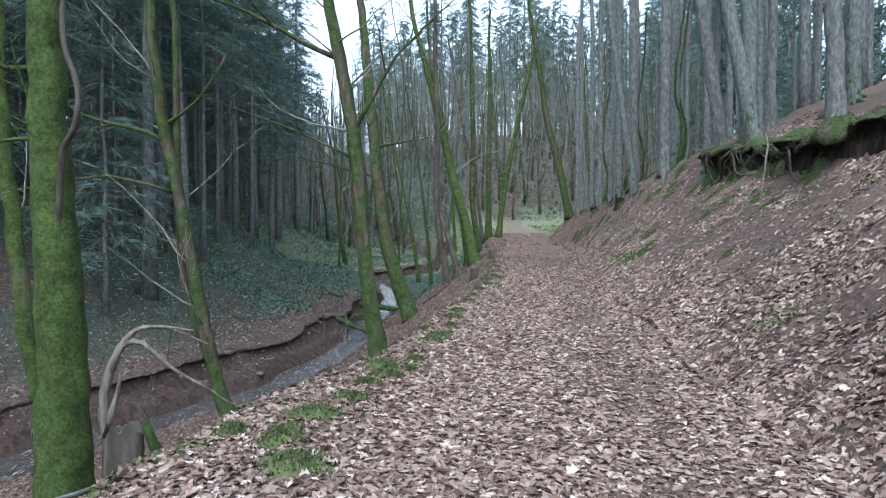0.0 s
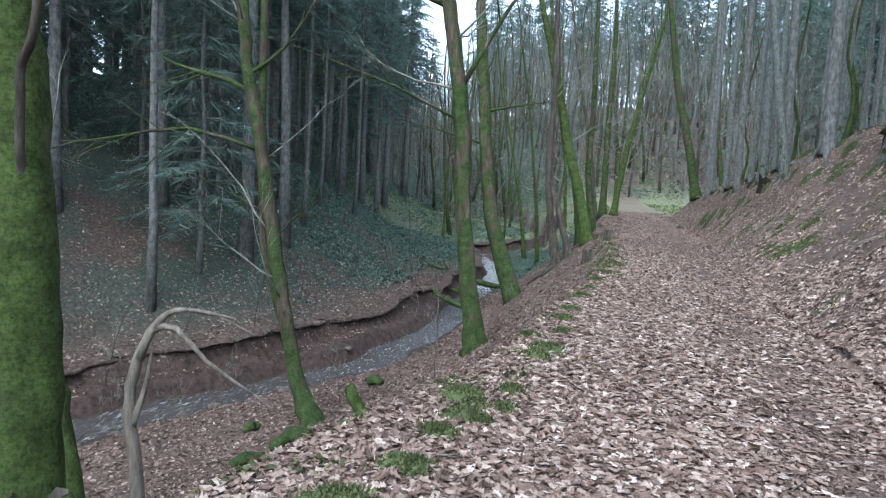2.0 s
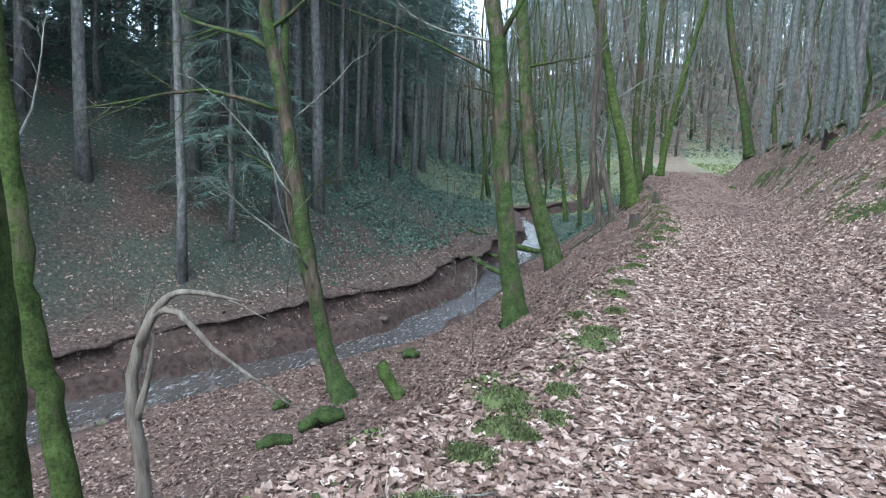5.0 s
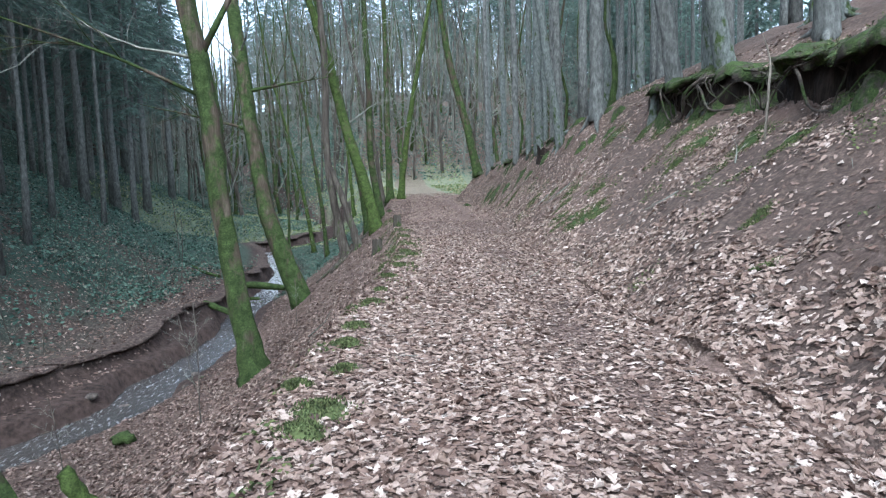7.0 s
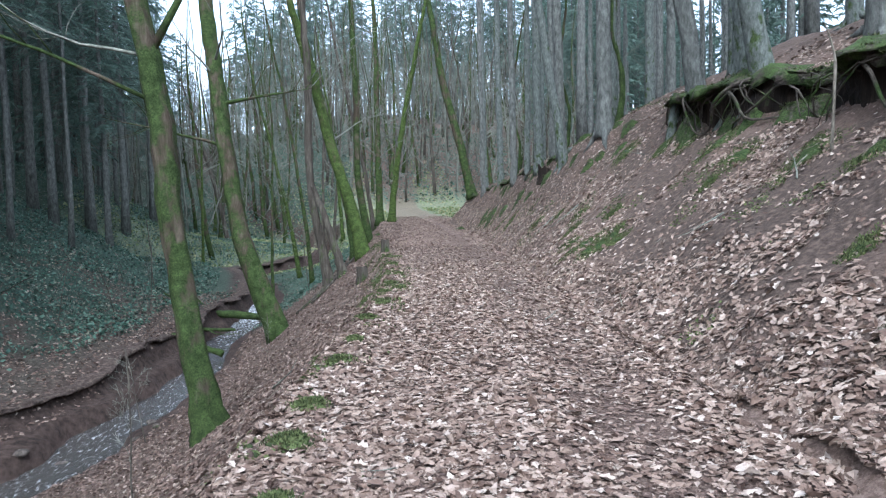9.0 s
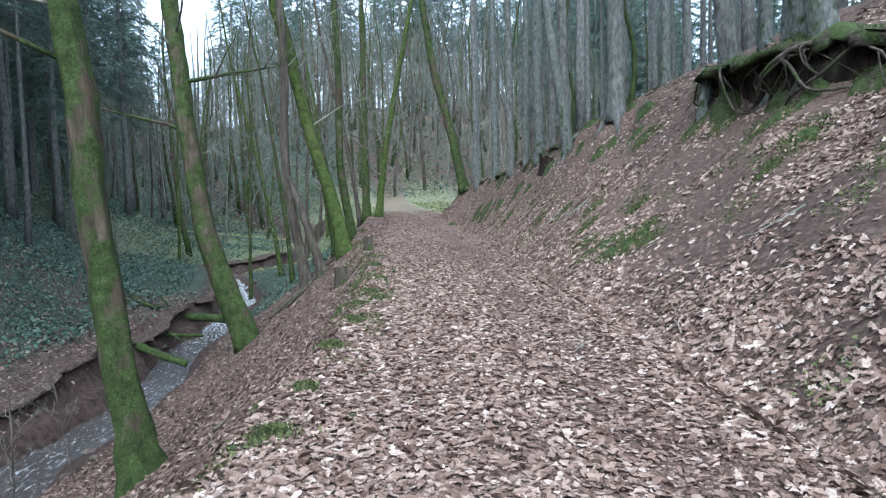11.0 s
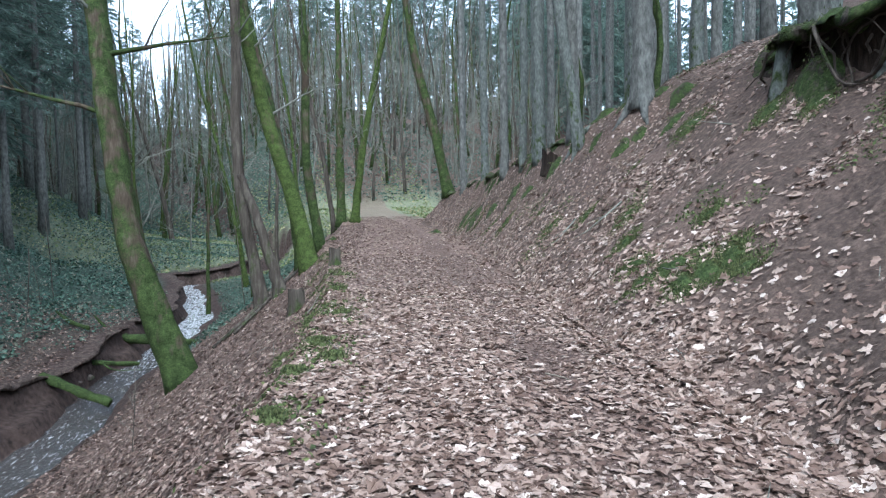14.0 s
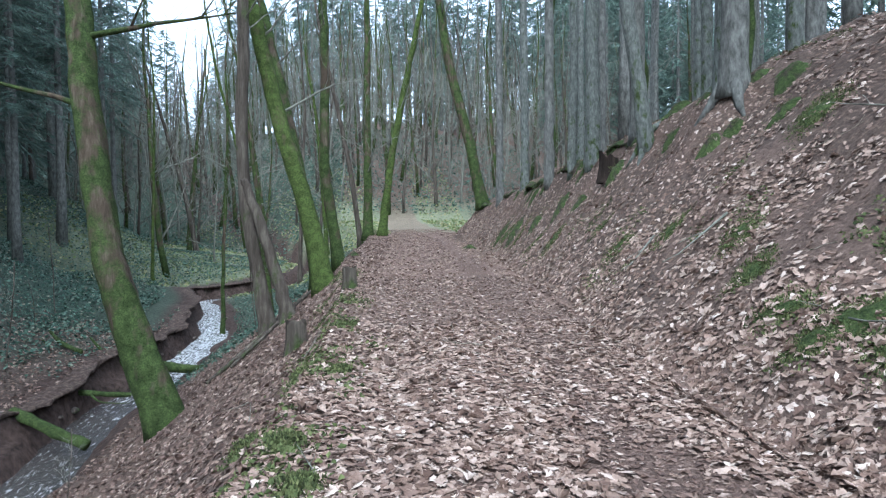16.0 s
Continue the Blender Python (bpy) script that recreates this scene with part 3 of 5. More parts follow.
for i, (x, y) in enumerate([(7.9, 21.5), (8.3, 22.2), (7.4, 24.0), (7.5, 29.6)]):
    z = zg(x, y)
    tree("beech_sapling", [(x, y, z), (x + 0.15, y, z + 1.2), (x - 0.12, y, z + 2.6), (x + 0.1, y, z + 4.5)], [0.06, 0.05, 0.045, 0.035], MOSSY, "crooked mossy sapling among the spruces", 140 + i, crown=5, crown_length=1.6, height=6, sides=7)


# ---- conifer woods ----
def conifer(name, seed, height, crown_from, reach, radius, label, group, sprays=1.0, broad=1.0, gap=1.15):
    """A spruce: straight trunk, dead twigs low down, drooping needled branches above."""
    rng = random.Random(seed)
    ob = thing(name, (0, 0, -200), label, "tree", group)
    s = Shape()
    n = 9
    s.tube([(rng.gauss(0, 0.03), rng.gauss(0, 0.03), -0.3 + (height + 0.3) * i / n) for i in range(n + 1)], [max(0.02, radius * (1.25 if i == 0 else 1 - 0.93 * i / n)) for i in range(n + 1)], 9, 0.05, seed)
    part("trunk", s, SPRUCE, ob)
    s = Shape()
    for _ in range(11):
        h, w = rng.uniform(1.0, crown_from + 2), rng.uniform(0, 6.28)
        limb(s, rng, (0, 0, h), (math.cos(w), math.sin(w), rng.uniform(-0.35, 0.1)), rng.uniform(0.6, 1.8), 0.013, 1, 0.12, -0.03, 3, 0.5)
    tagged(part("dead_twigwork", s, TWIG, ob, "bare dead lower twigs"), kind="stuff")
    s, v, f = Shape(), [], []
    h = crown_from
    while h < height - 0.3:
        k = (h - crown_from) / (height - crown_from)
        for _ in range(4):
            w = rng.uniform(0, 6.28)
            length = reach * (1 - k) ** 0.8 * rng.uniform(0.7, 1.15) + 0.25
            d = Vector((math.cos(w), math.sin(w), 0.1))
            pts = wander(rng, (0, 0, h), d, length, 3, 0.06, -0.2)
            s.tube([pts[0], pts[1], pts[3]], [0.02, 0.015, 0.004], 3)
            side = Vector((-math.sin(w), math.cos(w), 0))
            for j in range(int((9 + 17 * length) * sprays)):
                q = rng.uniform(0.1, 1.0) * 3
                i = min(int(q), 2)
                p = pts[i].lerp(pts[i + 1], q - i)
                fl = (0.3 + 0.3 * (1 - q / 3)) * broad ** 0.6
                way = (side * rng.choice((-1, 1)) * rng.uniform(0.3, 1) + d * rng.uniform(0.2, 0.9) + Vector((0, 0, rng.uniform(-0.9, 0.05)))).normalized() * fl * rng.uniform(0.7, 1.3)
                cross = way.cross(Vector((rng.gauss(0, 1), rng.gauss(0, 1), rng.gauss(0, 1)))).normalized() * 0.021 * broad
                b = len(v)
                v += [tuple(p - cross), tuple(p + way), tuple(p + cross)]
                f.append((b, b + 1, b + 2))
        h += rng.uniform(0.26, 0.44) * gap
    s2 = Shape()
    s2.add(v, f)
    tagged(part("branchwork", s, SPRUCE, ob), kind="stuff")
    tagged(part("foliage", s2, NEEDLES, ob, "dark green drooping needles"), kind="stuff")
    return ob


def place_thing(proto, used, x, y, size, turn, tilt=0.0, sink=0.0):
    """Stands the prototype itself first, then copies."""
    m = Matrix.Translation((x, y, zg(x, y) - sink)) @ Matrix.Rotation(turn, 4, "Z") @ Matrix.Rotation(tilt, 4, "X") @ Matrix.Scale(size, 4)
    if proto in used:
        return copy_thing(proto, m)
    used.add(proto)
    proto.matrix_basis = m
    return proto


LEFT = "spruce wood on the far slope"
kinds = [conifer("spruce", 200 + i, h, c, r, rad, lab, LEFT) for i, (h, c, r, rad, lab) in enumerate([
    (18, 6.0, 2.3, 0.17, "dark spruce with dead lower twigs"), (21, 8.5, 2.2, 0.19, "tall dark spruce with a bare lower trunk"), (12, 1.6, 2.1, 0.08, "young dark spruce needled low down"), (19, 7.5, 2.0, 0.11, "slim dark spruce on the slope")])]
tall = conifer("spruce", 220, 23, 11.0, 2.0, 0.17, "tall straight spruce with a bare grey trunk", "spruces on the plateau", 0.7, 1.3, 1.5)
used = set()
rng = random.Random(7)
stood = []


def free(x, y, gap):
    return all((x - a) ** 2 + (y - b) ** 2 > gap * gap for a, b in stood)


for x, y, k in [(-10.28, 29.0, 3), (-11.6, 35.6, 1), (-9.1, 15.1, 3), (-12.2, 15.7, 0), (-10.8, 21, 2), (-9.6, 25.5, 3), (-12.5, 25, 1), (-13.2, 20.5, 2), (-13.5, 30, 0), (-9.9, 33, 3), (-10.5, 39, 0), (-12.5, 11.5, 2)]:
    stood.append((x, y))
    place_thing(kinds[k], used, x, y, 1.0, rng.uniform(0, 6.28))
while len(stood) < 112:
    y = rng.uniform(3, 74) if len(stood) % 3 else rng.uniform(3, 26)
    off = rng.uniform(0.3, 16)
    x = float(creek_x(y) - hill_off(y)) - off - 1.0
    if free(x, y, 1.5 if off < 12 else 1.9):
        stood.append((x, y))
        place_thing(kinds[rng.choice((0, 1, 3, 3, 2 if y < 32 else 1, 2 if y < 24 else 0))], used, x, y, rng.uniform(0.9, 1.2) + (0.25 if y > 34 else 0), rng.uniform(0, 6.28), rng.gauss(0, 0.02))
# the wood above the right bank and on the hill that closes the valley
count = len(stood)
while len(stood) < count + 28:
    y = rng.uniform(9, 62)
    x = float(path_x(y) + crest_u(y)) + rng.uniform(5, 17)
    if free(x, y, 2.6):
        stood.append((x, y))
        place_thing(tall, used, x, y, rng.uniform(0.9, 1.2), rng.uniform(0, 6.28), rng.gauss(0, 0.02))


def far_spruce(seed, height, crown_from, reach):
    """A spruce for the distant wood: trunk and broad drooping sprays, as plain arrays."""
    r = random.Random(seed)
    s = Shape()
    s.tube([(0, 0, -0.5), (0, 0, height * 0.5), (0, 0, height)], [0.22, 0.13, 0.02], 5)
    bark = len(s.f)
    v, f, h = [], [], crown_from
    while h < height - 0.2:
        k = (h - crown_from) / (height - crown_from)
        for _ in range(3):
            w = r.uniform(0, 6.28)
            length = reach * (1 - k) ** 0.85 * r.uniform(0.65, 1.15) + 0.3
            d, side = Vector((math.cos(w), math.sin(w), 0)), Vector((-math.sin(w), math.cos(w), 0))
            for j in range(int(6 + 6.0 * length)):
                q = r.uniform(0.1, 1.0)
                p = Vector((0, 0, h - 0.35 * length * q * q)) + d * (length * q)
                way = (side * r.uniform(-1, 1) + d * r.uniform(0.3, 1) + Vector((0, 0, r.uniform(-1.0, -0.1)))).normalized() * r.uniform(0.45, 1.0)
                cross = way.cross(Vector((r.gauss(0, 1), r.gauss(0, 1), r.gauss(0, 1)))).normalized() * r.uniform(0.04, 0.085)
                b = len(v)
                v += [tuple(p - cross), tuple(p + way), tuple(p + cross)]
                f.append((b, b + 1, b + 2))
        h += r.uniform(0.35, 0.6)
    s.add(v, f)
    return np.concatenate(s.v), s.f, bark


def distant_wood(name, label, spots):
    """Many far-off spruces in one mesh."""
    forms = [far_spruce(210, 19, 3.5, 2.9), far_spruce(211, 23, 7.0, 2.7), far_spruce(212, 16, 1.5, 2.6)]
    verts, faces, mats, n = [], [], [], 0
    for x, y, size in spots:
        v, f, bark = forms[rng.randrange(3)]
        w = rng.uniform(0, 6.28)
        c, d = math.cos(w) * size, math.sin(w) * size
        verts.append(np.stack([v[:, 0] * c - v[:, 1] * d + x, v[:, 0] * d + v[:, 1] * c + y, v[:, 2] * size + zg(x, y)], 1))
        faces.extend(tuple(i + n for i in q) for q in f)
        mats.extend([0] * bark + [1] * (len(f) - bark))
        n += len(v)
    me = bpy.data.meshes.new(name)
    me.from_pydata(np.concatenate(verts).tolist(), [], faces)
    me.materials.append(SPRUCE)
    me.materials.append(NEEDLES)
    me.polygons.foreach_set("material_index", mats)
    me.update()
    return tagged(new(name, me), label, "woods", kind="stuff")


def spots_where(n, gap, draw):
    out = []
    for _ in range(n * 40):
        x, y, size = draw()
        if len(out) < n and size > 0 and free(x, y, gap):
            stood.append((x, y))
            out.append((x, y, size))
    return out


def on_hill():
    x, y = rng.uniform(-60, 60), rng.uniform(76, 124)
    gap = max(0, 1 - abs(x + 0.16 * y) / 5.0)
    ok = y > 80 + 0.5 * max(0, -x - 4) and (y > 104 or x < -24 or x > 28)
    return x, y, rng.uniform(1.0, 1.45) * (1 - 0.5 * min(1, gap * 1.6)) if ok else 0


def on_plateau():
    y = rng.uniform(6, 80)
    return float(path_x(y) + crest_u(y)) + rng.uniform(16, 38), y, rng.uniform(0.75, 1.1)


def on_left():
    y = rng.uniform(-12, 84) if rng.random() < 0.5 else rng.uniform(44, 84)
    return float(creek_x(y) - hill_off(y)) - rng.uniform(4 if y > 40 else 12, 30), y, rng.uniform(0.9, 1.3)


distant_wood("hill_wood", "dense dark spruce wood on the closing hill", spots_where(210, 2.0, on_hill))
distant_wood("plateau_wood", "spruce wood behind the bank", spots_where(30, 3.4, on_plateau))
distant_wood("slope_wood", "dense spruce wood deep on the far slope", spots_where(115, 2.2, on_left))


# ---- bare broadleaf trees and shrubs further off ----
def bare_tree(name, seed, height, radius, label, group, boughs=16, mat=TWIG):
    rng = random.Random(seed)
    ob = thing(name, (0, 0, -200), label, "tree", group)
    pts = wander(rng, (0, 0, -0.2), (rng.gauss(0, 0.08), rng.gauss(0, 0.08), 1), height, 9, 0.05, 0.03)
    s = Shape()
    s.tube(pts, [max(0.012, radius * (1 - 0.92 * i / 9)) for i in range(10)], 7, 0.06, seed)
    part("trunk", s, mat, ob)
    s = Shape()
    for _ in range(boughs):
        k = rng.uniform(0.1, 0.97)
        i = min(int(k * 9), 8)
        w = rng.uniform(0, 6.28)
        limb(s, rng, pts[i].lerp(pts[i + 1], k * 9 - i), (math.cos(w), math.sin(w), rng.uniform(0.3, 1.2)), height * 0.3 * (1.15 - 0.7 * k), radius * 0.4 * (1.1 - k), 2, 0.15, 0.05, 3, 0.6)
    tagged(part("crown", s, TWIG, ob, "fine bare twigs"), kind="stuff")
    return ob


FAR = "bare trees at the valley's end"
bares = [bare_tree("bare_tree", 300 + i, h, r, lab, FAR, 13, m) for i, (h, r, m, lab) in enumerate([(12, 0.12, ALDER, "slim bare broadleaf tree in winter"), (14, 0.16, MOSSY, "bare tree with a mossy trunk"), (9, 0.07, TWIG, "thin bare young tree")])]
count = len(stood)
while len(stood) < count + 40:
    y = rng.uniform(44, 90)
    x = rng.uniform(-24, 24)
    u, c = x - float(path_x(y)), x - float(creek_x(y))
    if abs(u) > 2.6 and abs(c) > 1.4 and not (y < 70 and -3 < u < 8) and (u > 4 or y > 74 or rng.random() < 0.5) and free(x, y, 1.5):
        stood.append((x, y))
        place_thing(rng.choice(bares), used, x, y, rng.uniform(0.75, 1.2), rng.uniform(0, 6.28), rng.gauss(0, 0.05))

count = len(stood)
while len(stood) < count + 260:
    x, y = rng.uniform(-26, 32), rng.uniform(65, 112)
    if free(x, y, 1.2):
        stood.append((x, y))
        place_thing(rng.choice(bares), used, x, y, rng.uniform(0.9, 1.5), rng.uniform(0, 6.28), rng.gauss(0, 0.04))

SHRUBS = "bare shrubs on the far slope"
shrubs = [bare_tree("shrub", 320 + i, 2.4, 0.014, lab, SHRUBS, 9, ALDER) for i, lab in enumerate(["pale bare shrub with arching twigs", "low bare shrub with tangled twigs"])]
shrub_places = [(-7.4, 10.5), (-8.3, 12.5), (-7.9, 14.5), (-6.9, 15.8), (-8.8, 17), (-7.2, 19), (-8.4, 21), (-6.9, 23.5), (-9.5, 13.4), (-10.4, 17.5), (-8.6, 24.5), (-7.5, 27), (-6.5, 31), (-8.8, 30), (-10.2, 11), (-11.5, 14), (-9.2, 19.5), (-11.8, 18), (-10.8, 23), (-9.7, 27.5), (-12.3, 21), (-8.1, 9.2), (-9.4, 8), (-11.2, 9.5), (-7.0, 12.8), (-6.6, 14.2), (-8.2, 16), (-7.6, 17.4), (-9.8, 15.6), (-6.4, 18.6), (-8.9, 22.4), (-7.9, 25.6), (-9.0, 28.6), (-10.6, 26), (-6.3, 26.4), (-7.0, 29.6), (-8.0, 33), (-12.6, 17)]
for x, y in shrub_places:
    place_thing(rng.choice(shrubs), used, x, y, rng.uniform(0.7, 1.25), rng.uniform(0, 6.28), rng.gauss(0, 0.5))
for i in range(80):
    x, y = rng.uniform(-6, 22), rng.uniform(65, 84)
    place_thing(rng.choice(shrubs), used, x, y, rng.uniform(0.8, 1.5), rng.uniform(0, 6.28), rng.gauss(0, 0.4))
SAPLINGS = "thin saplings by the creek"
sapling = bare_tree("sapling", 330, 2.4, 0.016, "thin bare sapling on the slope", SAPLINGS, 7, ALDER)
for x, y, k in [(-2.0, 13.2, 0.8), (-3.0, 17.3, 1.0), (-5.6, 27.5, 1.4), (-7.2, 34, 1.6), (-1.0, 18.6, 0.6), (-0.6, 30, 1.4), (-3.6, 12.6, 0.7)]:
    place_thing(sapling, used, x, y, k, rng.uniform(0, 6.28), rng.gauss(0, 0.12))


# ---- dead wood ----
def log(name, points, radii, mat, label, category="log", group="", branches=()):
    base = Vector(points[0])
    ob = thing(name, base, label, category, group)
    pts, rad = resample([Vector(p) - base for p in points], radii, (len(points) - 1) * 4)
    wob = random.Random(int(base.x * 100) + int(base.y * 10))
    rad = [q * wob.uniform(0.86, 1.14) for q in rad]
    pts = [p + Vector((wob.gauss(0, 0.1), wob.gauss(0, 0.1), wob.gauss(0, 0.1))) * r for p, r in zip(pts, rad)]
    s = Shape()
    s.tube(pts, rad, 10, 0.14, len(points))
    part("stem", s, mat, ob)
    for chain, r0 in branches:
        s = Shape()
        q, rr = resample([Vector(p) - base for p in chain], [r0 * (1 - 0.8 * i / (len(chain) - 1)) for i in range(len(chain))], 8)
        s.tube(q, rr, 7)
        part("branch", s, mat, ob)
    return ob


log("dead_tree", [(-3.45, 6.6, -1.9), (-3.5, 6.65, -1.16), (-3.59, 6.67, -0.57), (-3.49, 6.7, -0.12), (-3.34, 6.72, 0.14), (-3.12, 6.74, 0.25), (-2.67, 6.78, 0.2)], [0.07, 0.058, 0.048, 0.04, 0.032, 0.022, 0.008], DEADWOOD,
    "bleached dead tree bent over in an arch", "dead tree",
    branches=[([(-3.5, 6.68, -0.2), (-3.4, 6.71, 0.05), (-3.19, 6.73, 0.08), (-2.91, 6.74, -0.18), (-2.48, 6.77, -0.44)], 0.045), ([(-3.12, 6.74, 0.25), (-2.9, 6.9, 0.18), (-2.6, 7.0, 0.02)], 0.02),
              ([(-3.55, 6.66, -0.8), (-3.45, 6.7, -0.45), (-3.42, 6.74, -0.1)], 0.04), ([(-2.48, 6.77, -0.44), (-2.3, 6.85, -0.6), (-2.15, 6.9, -0.62)], 0.012)])
log("dead_branch", [(-2.9, 5.9, zg(-2.9, 5.9) + 0.04), (-2.5, 6.0, zg(-2.5, 6.0) + 0.08), (-2.0, 6.15, zg(-2.0, 6.15) + 0.06), (-1.6, 6.3, zg(-1.6, 6.3) + 0.05)], [0.025, 0.03, 0.025, 0.01], DEADWOOD, "pale dead branch lying on the slope", "branch",
    branches=[([(-2.6, 5.98, zg(-2.6, 5.98) + 0.08), (-2.45, 5.8, zg(-2.45, 5.8) + 0.3), (-2.3, 5.85, zg(-2.3, 5.85) + 0.45)], 0.02)])
log("fallen_log", [(-5.75, 29.9, -1.8), (-4.7, 29.7, -2.0), (-3.4, 29.5, -2.15), (-1.5, 29.2, -2.36)], [0.07, 0.13, 0.14, 0.12], MOSSY, "mossy forked log fallen across the creek", "log",
    branches=[([(-3.8, 29.56, -2.12), (-4.3, 29.6, -1.85), (-4.7, 29.75, -1.45)], 0.09), ([(-5.2, 29.8, -1.9), (-5.5, 29.6, -1.7), (-5.75, 29.5, -1.4)], 0.06)])
log("fallen_log", [(-4.4, 25.05, -2.05), (-3.65, 24.7, -2.32), (-2.9, 24.4, -2.56)], [0.1, 0.095, 0.09], MOSSY, "mossy cut log lying in the creek bed", "log")
log("fallen_branch", [(-6.3, 27.6, -2.1), (-5.2, 27.4, -2.2), (-4.1, 27.15, -2.25), (-2.9, 26.9, -2.3)], [0.03, 0.06, 0.07, 0.05], MOSSY, "long mossy branch lying over the creek", "branch",
    branches=[([(-4.5, 27.2, -2.25), (-4.8, 26.8, -2.1), (-5.6, 26.3, -2.1)], 0.04), ([(-3.8, 27.1, -2.25), (-3.4, 26.6, -2.35), (-2.7, 26.2, -2.3)], 0.03)])
log("fallen_pole", [(-0.75, 23.9, zg(-0.75, 23.9) + 0.05), (-0.2, 24.6, zg(-0.2, 24.6) + 0.06), (0.5, 25.6, zg(0.5, 25.6) + 0.08), (1.2, 26.9, zg(1.2, 26.9) + 0.1)], [0.035, 0.045, 0.05, 0.04], ALDER, "thin dark pole lying down the slope", "pole")
log("fallen_pole", [(-0.3, 23.7, zg(-0.3, 23.7) + 0.05), (0.2, 24.4, zg(0.2, 24.4) + 0.05), (0.7, 25.2, zg(0.7, 25.2) + 0.08)], [0.03, 0.035, 0.03], ALDER, "short dark pole lying down the slope", "pole")
log("mossy_log", [(-2.62, 11.0, zg(-2.62, 11.0) - 0.05), (-2.8, 11.03, -1.95), (-2.98, 11.05, -1.62)], [0.1, 0.09, 0.085], MOSSY_HEAVY, "mossy log end sticking up from the slope", "log")
for a, b, r in [((-4.1, 9.5), (-3.75, 9.75), 0.09), ((-3.85, 10.2), (-3.35, 10.5), 0.11), ((-3.6, 14.3), (-3.3, 14.2), 0.1), ((-4.7, 11.1), (-4.55, 11.25), 0.09)]:
    log("mossy_log", [(*a, zg(*a) + r * 0.6), ((a[0] + b[0]) / 2, (a[1] + b[1]) / 2, zg(*b) + r * 0.8), (*b, zg(*b) + r * 0.6)], [r * 0.8, r, r * 0.75], MOSSY, "short mossy log on the leafy flat", "log", "mossy logs on the flat")
log("dead_branch", [(-5.9, 30.4, zg(-5.9, 30.4) + 0.2), (-5.2, 29.4, zg(-5.2, 29.4) + 0.15), (-4.6, 28.9, zg(-4.6, 28.9) + 0.1)], [0.03, 0.06, 0.05], MOSSY, "mossy branch leaning on the cut bank", "branch")
log("dead_branch", [(5.85, 11.75, zg(5.85, 11.75) - 0.03), (6.02, 11.9, 2.6), (6.1, 12.0, 2.95), (6.02, 12.05, 3.3)], [0.016, 0.017, 0.014, 0.006], DEADWOOD, "pale dead stick leaning on the undercut bank", "branch")


def stump(x, y, r, height, mat, label, seed, ragged=0.05):
    """A cut or broken stump: flaring bark wall, uneven rim and a recessed top."""
    rng = random.Random(seed)
    ob = thing("tree_stump", (x, y, zg(x, y)), label, "stump")
    s, n, v, f = Shape(), 14, [], []
    rim = [rng.uniform(-ragged, ragged) for _ in range(n)]
    for q, wide in ((-0.25, 1.35), (0.12, 1.2), (0.4, 1.03), (0.75, 1.0), (1.0, 0.99)):
        for k in range(n):
            w = 2 * math.pi * k / n
            rr = r * wide * (1 + 0.1 * math.sin(3 * w + seed) + rng.uniform(-0.03, 0.03))
            v.append((math.cos(w) * rr, math.sin(w) * rr, height * q + (rim[k] if q == 1.0 else 0)))
    for i in range(4):
        f += [(i * n + k, i * n + (k + 1) % n, (i + 1) * n + (k + 1) % n, (i + 1) * n + k) for k in range(n)]
    s.add(v, f)
    part("bark", s, mat, ob)
    t = Shape()
    t.add([(math.cos(2 * math.pi * k / n) * r * 0.88, math.sin(2 * math.pi * k / n) * r * 0.88, height * (0.94 if ragged < 0.05 else 0.8) + (rim[k] * 0.6 - 0.03 if ragged < 0.05 else 0)) for k in range(n)] + [(0, 0, height * (0.88 if ragged < 0.05 else 0.7))], [(k, (k + 1) % n, n) for k in range(n)])
    part("cut_face", t, DEADWOOD if ragged < 0.05 else PEAT_AND_SHADE, ob, "weathered cut face" if ragged < 0.05 else "dark rotten hollow")
    return ob


stump(1.0, 20.5, 0.13, 0.36, ALDER, "low mossy cut stump at the path edge", 1, 0.03)
stump(1.72, 22.6, 0.11, 0.34, ALDER, "small grey cut stump at the path edge", 2, 0.02)
stump(-1.94, 3.85, 0.115, 0.05 - zg(-1.94, 3.85), ALDER, "broken dark stump with a ragged rim", 3, 0.06)
log("snag", [(-1.7, 3.9, zg(-1.7, 3.9) - 0.05), (-1.74, 3.88, -0.15), (-1.82, 3.85, 0.1)], [0.045, 0.036, 0.026], MOSSY, "short mossy snag beside the broken stump", "stump")
stump(6.5, 23.4, 0.17, 0.42, PEAT_AND_SHADE, "rotten hollow stump on the bank brow", 4, 0.12)


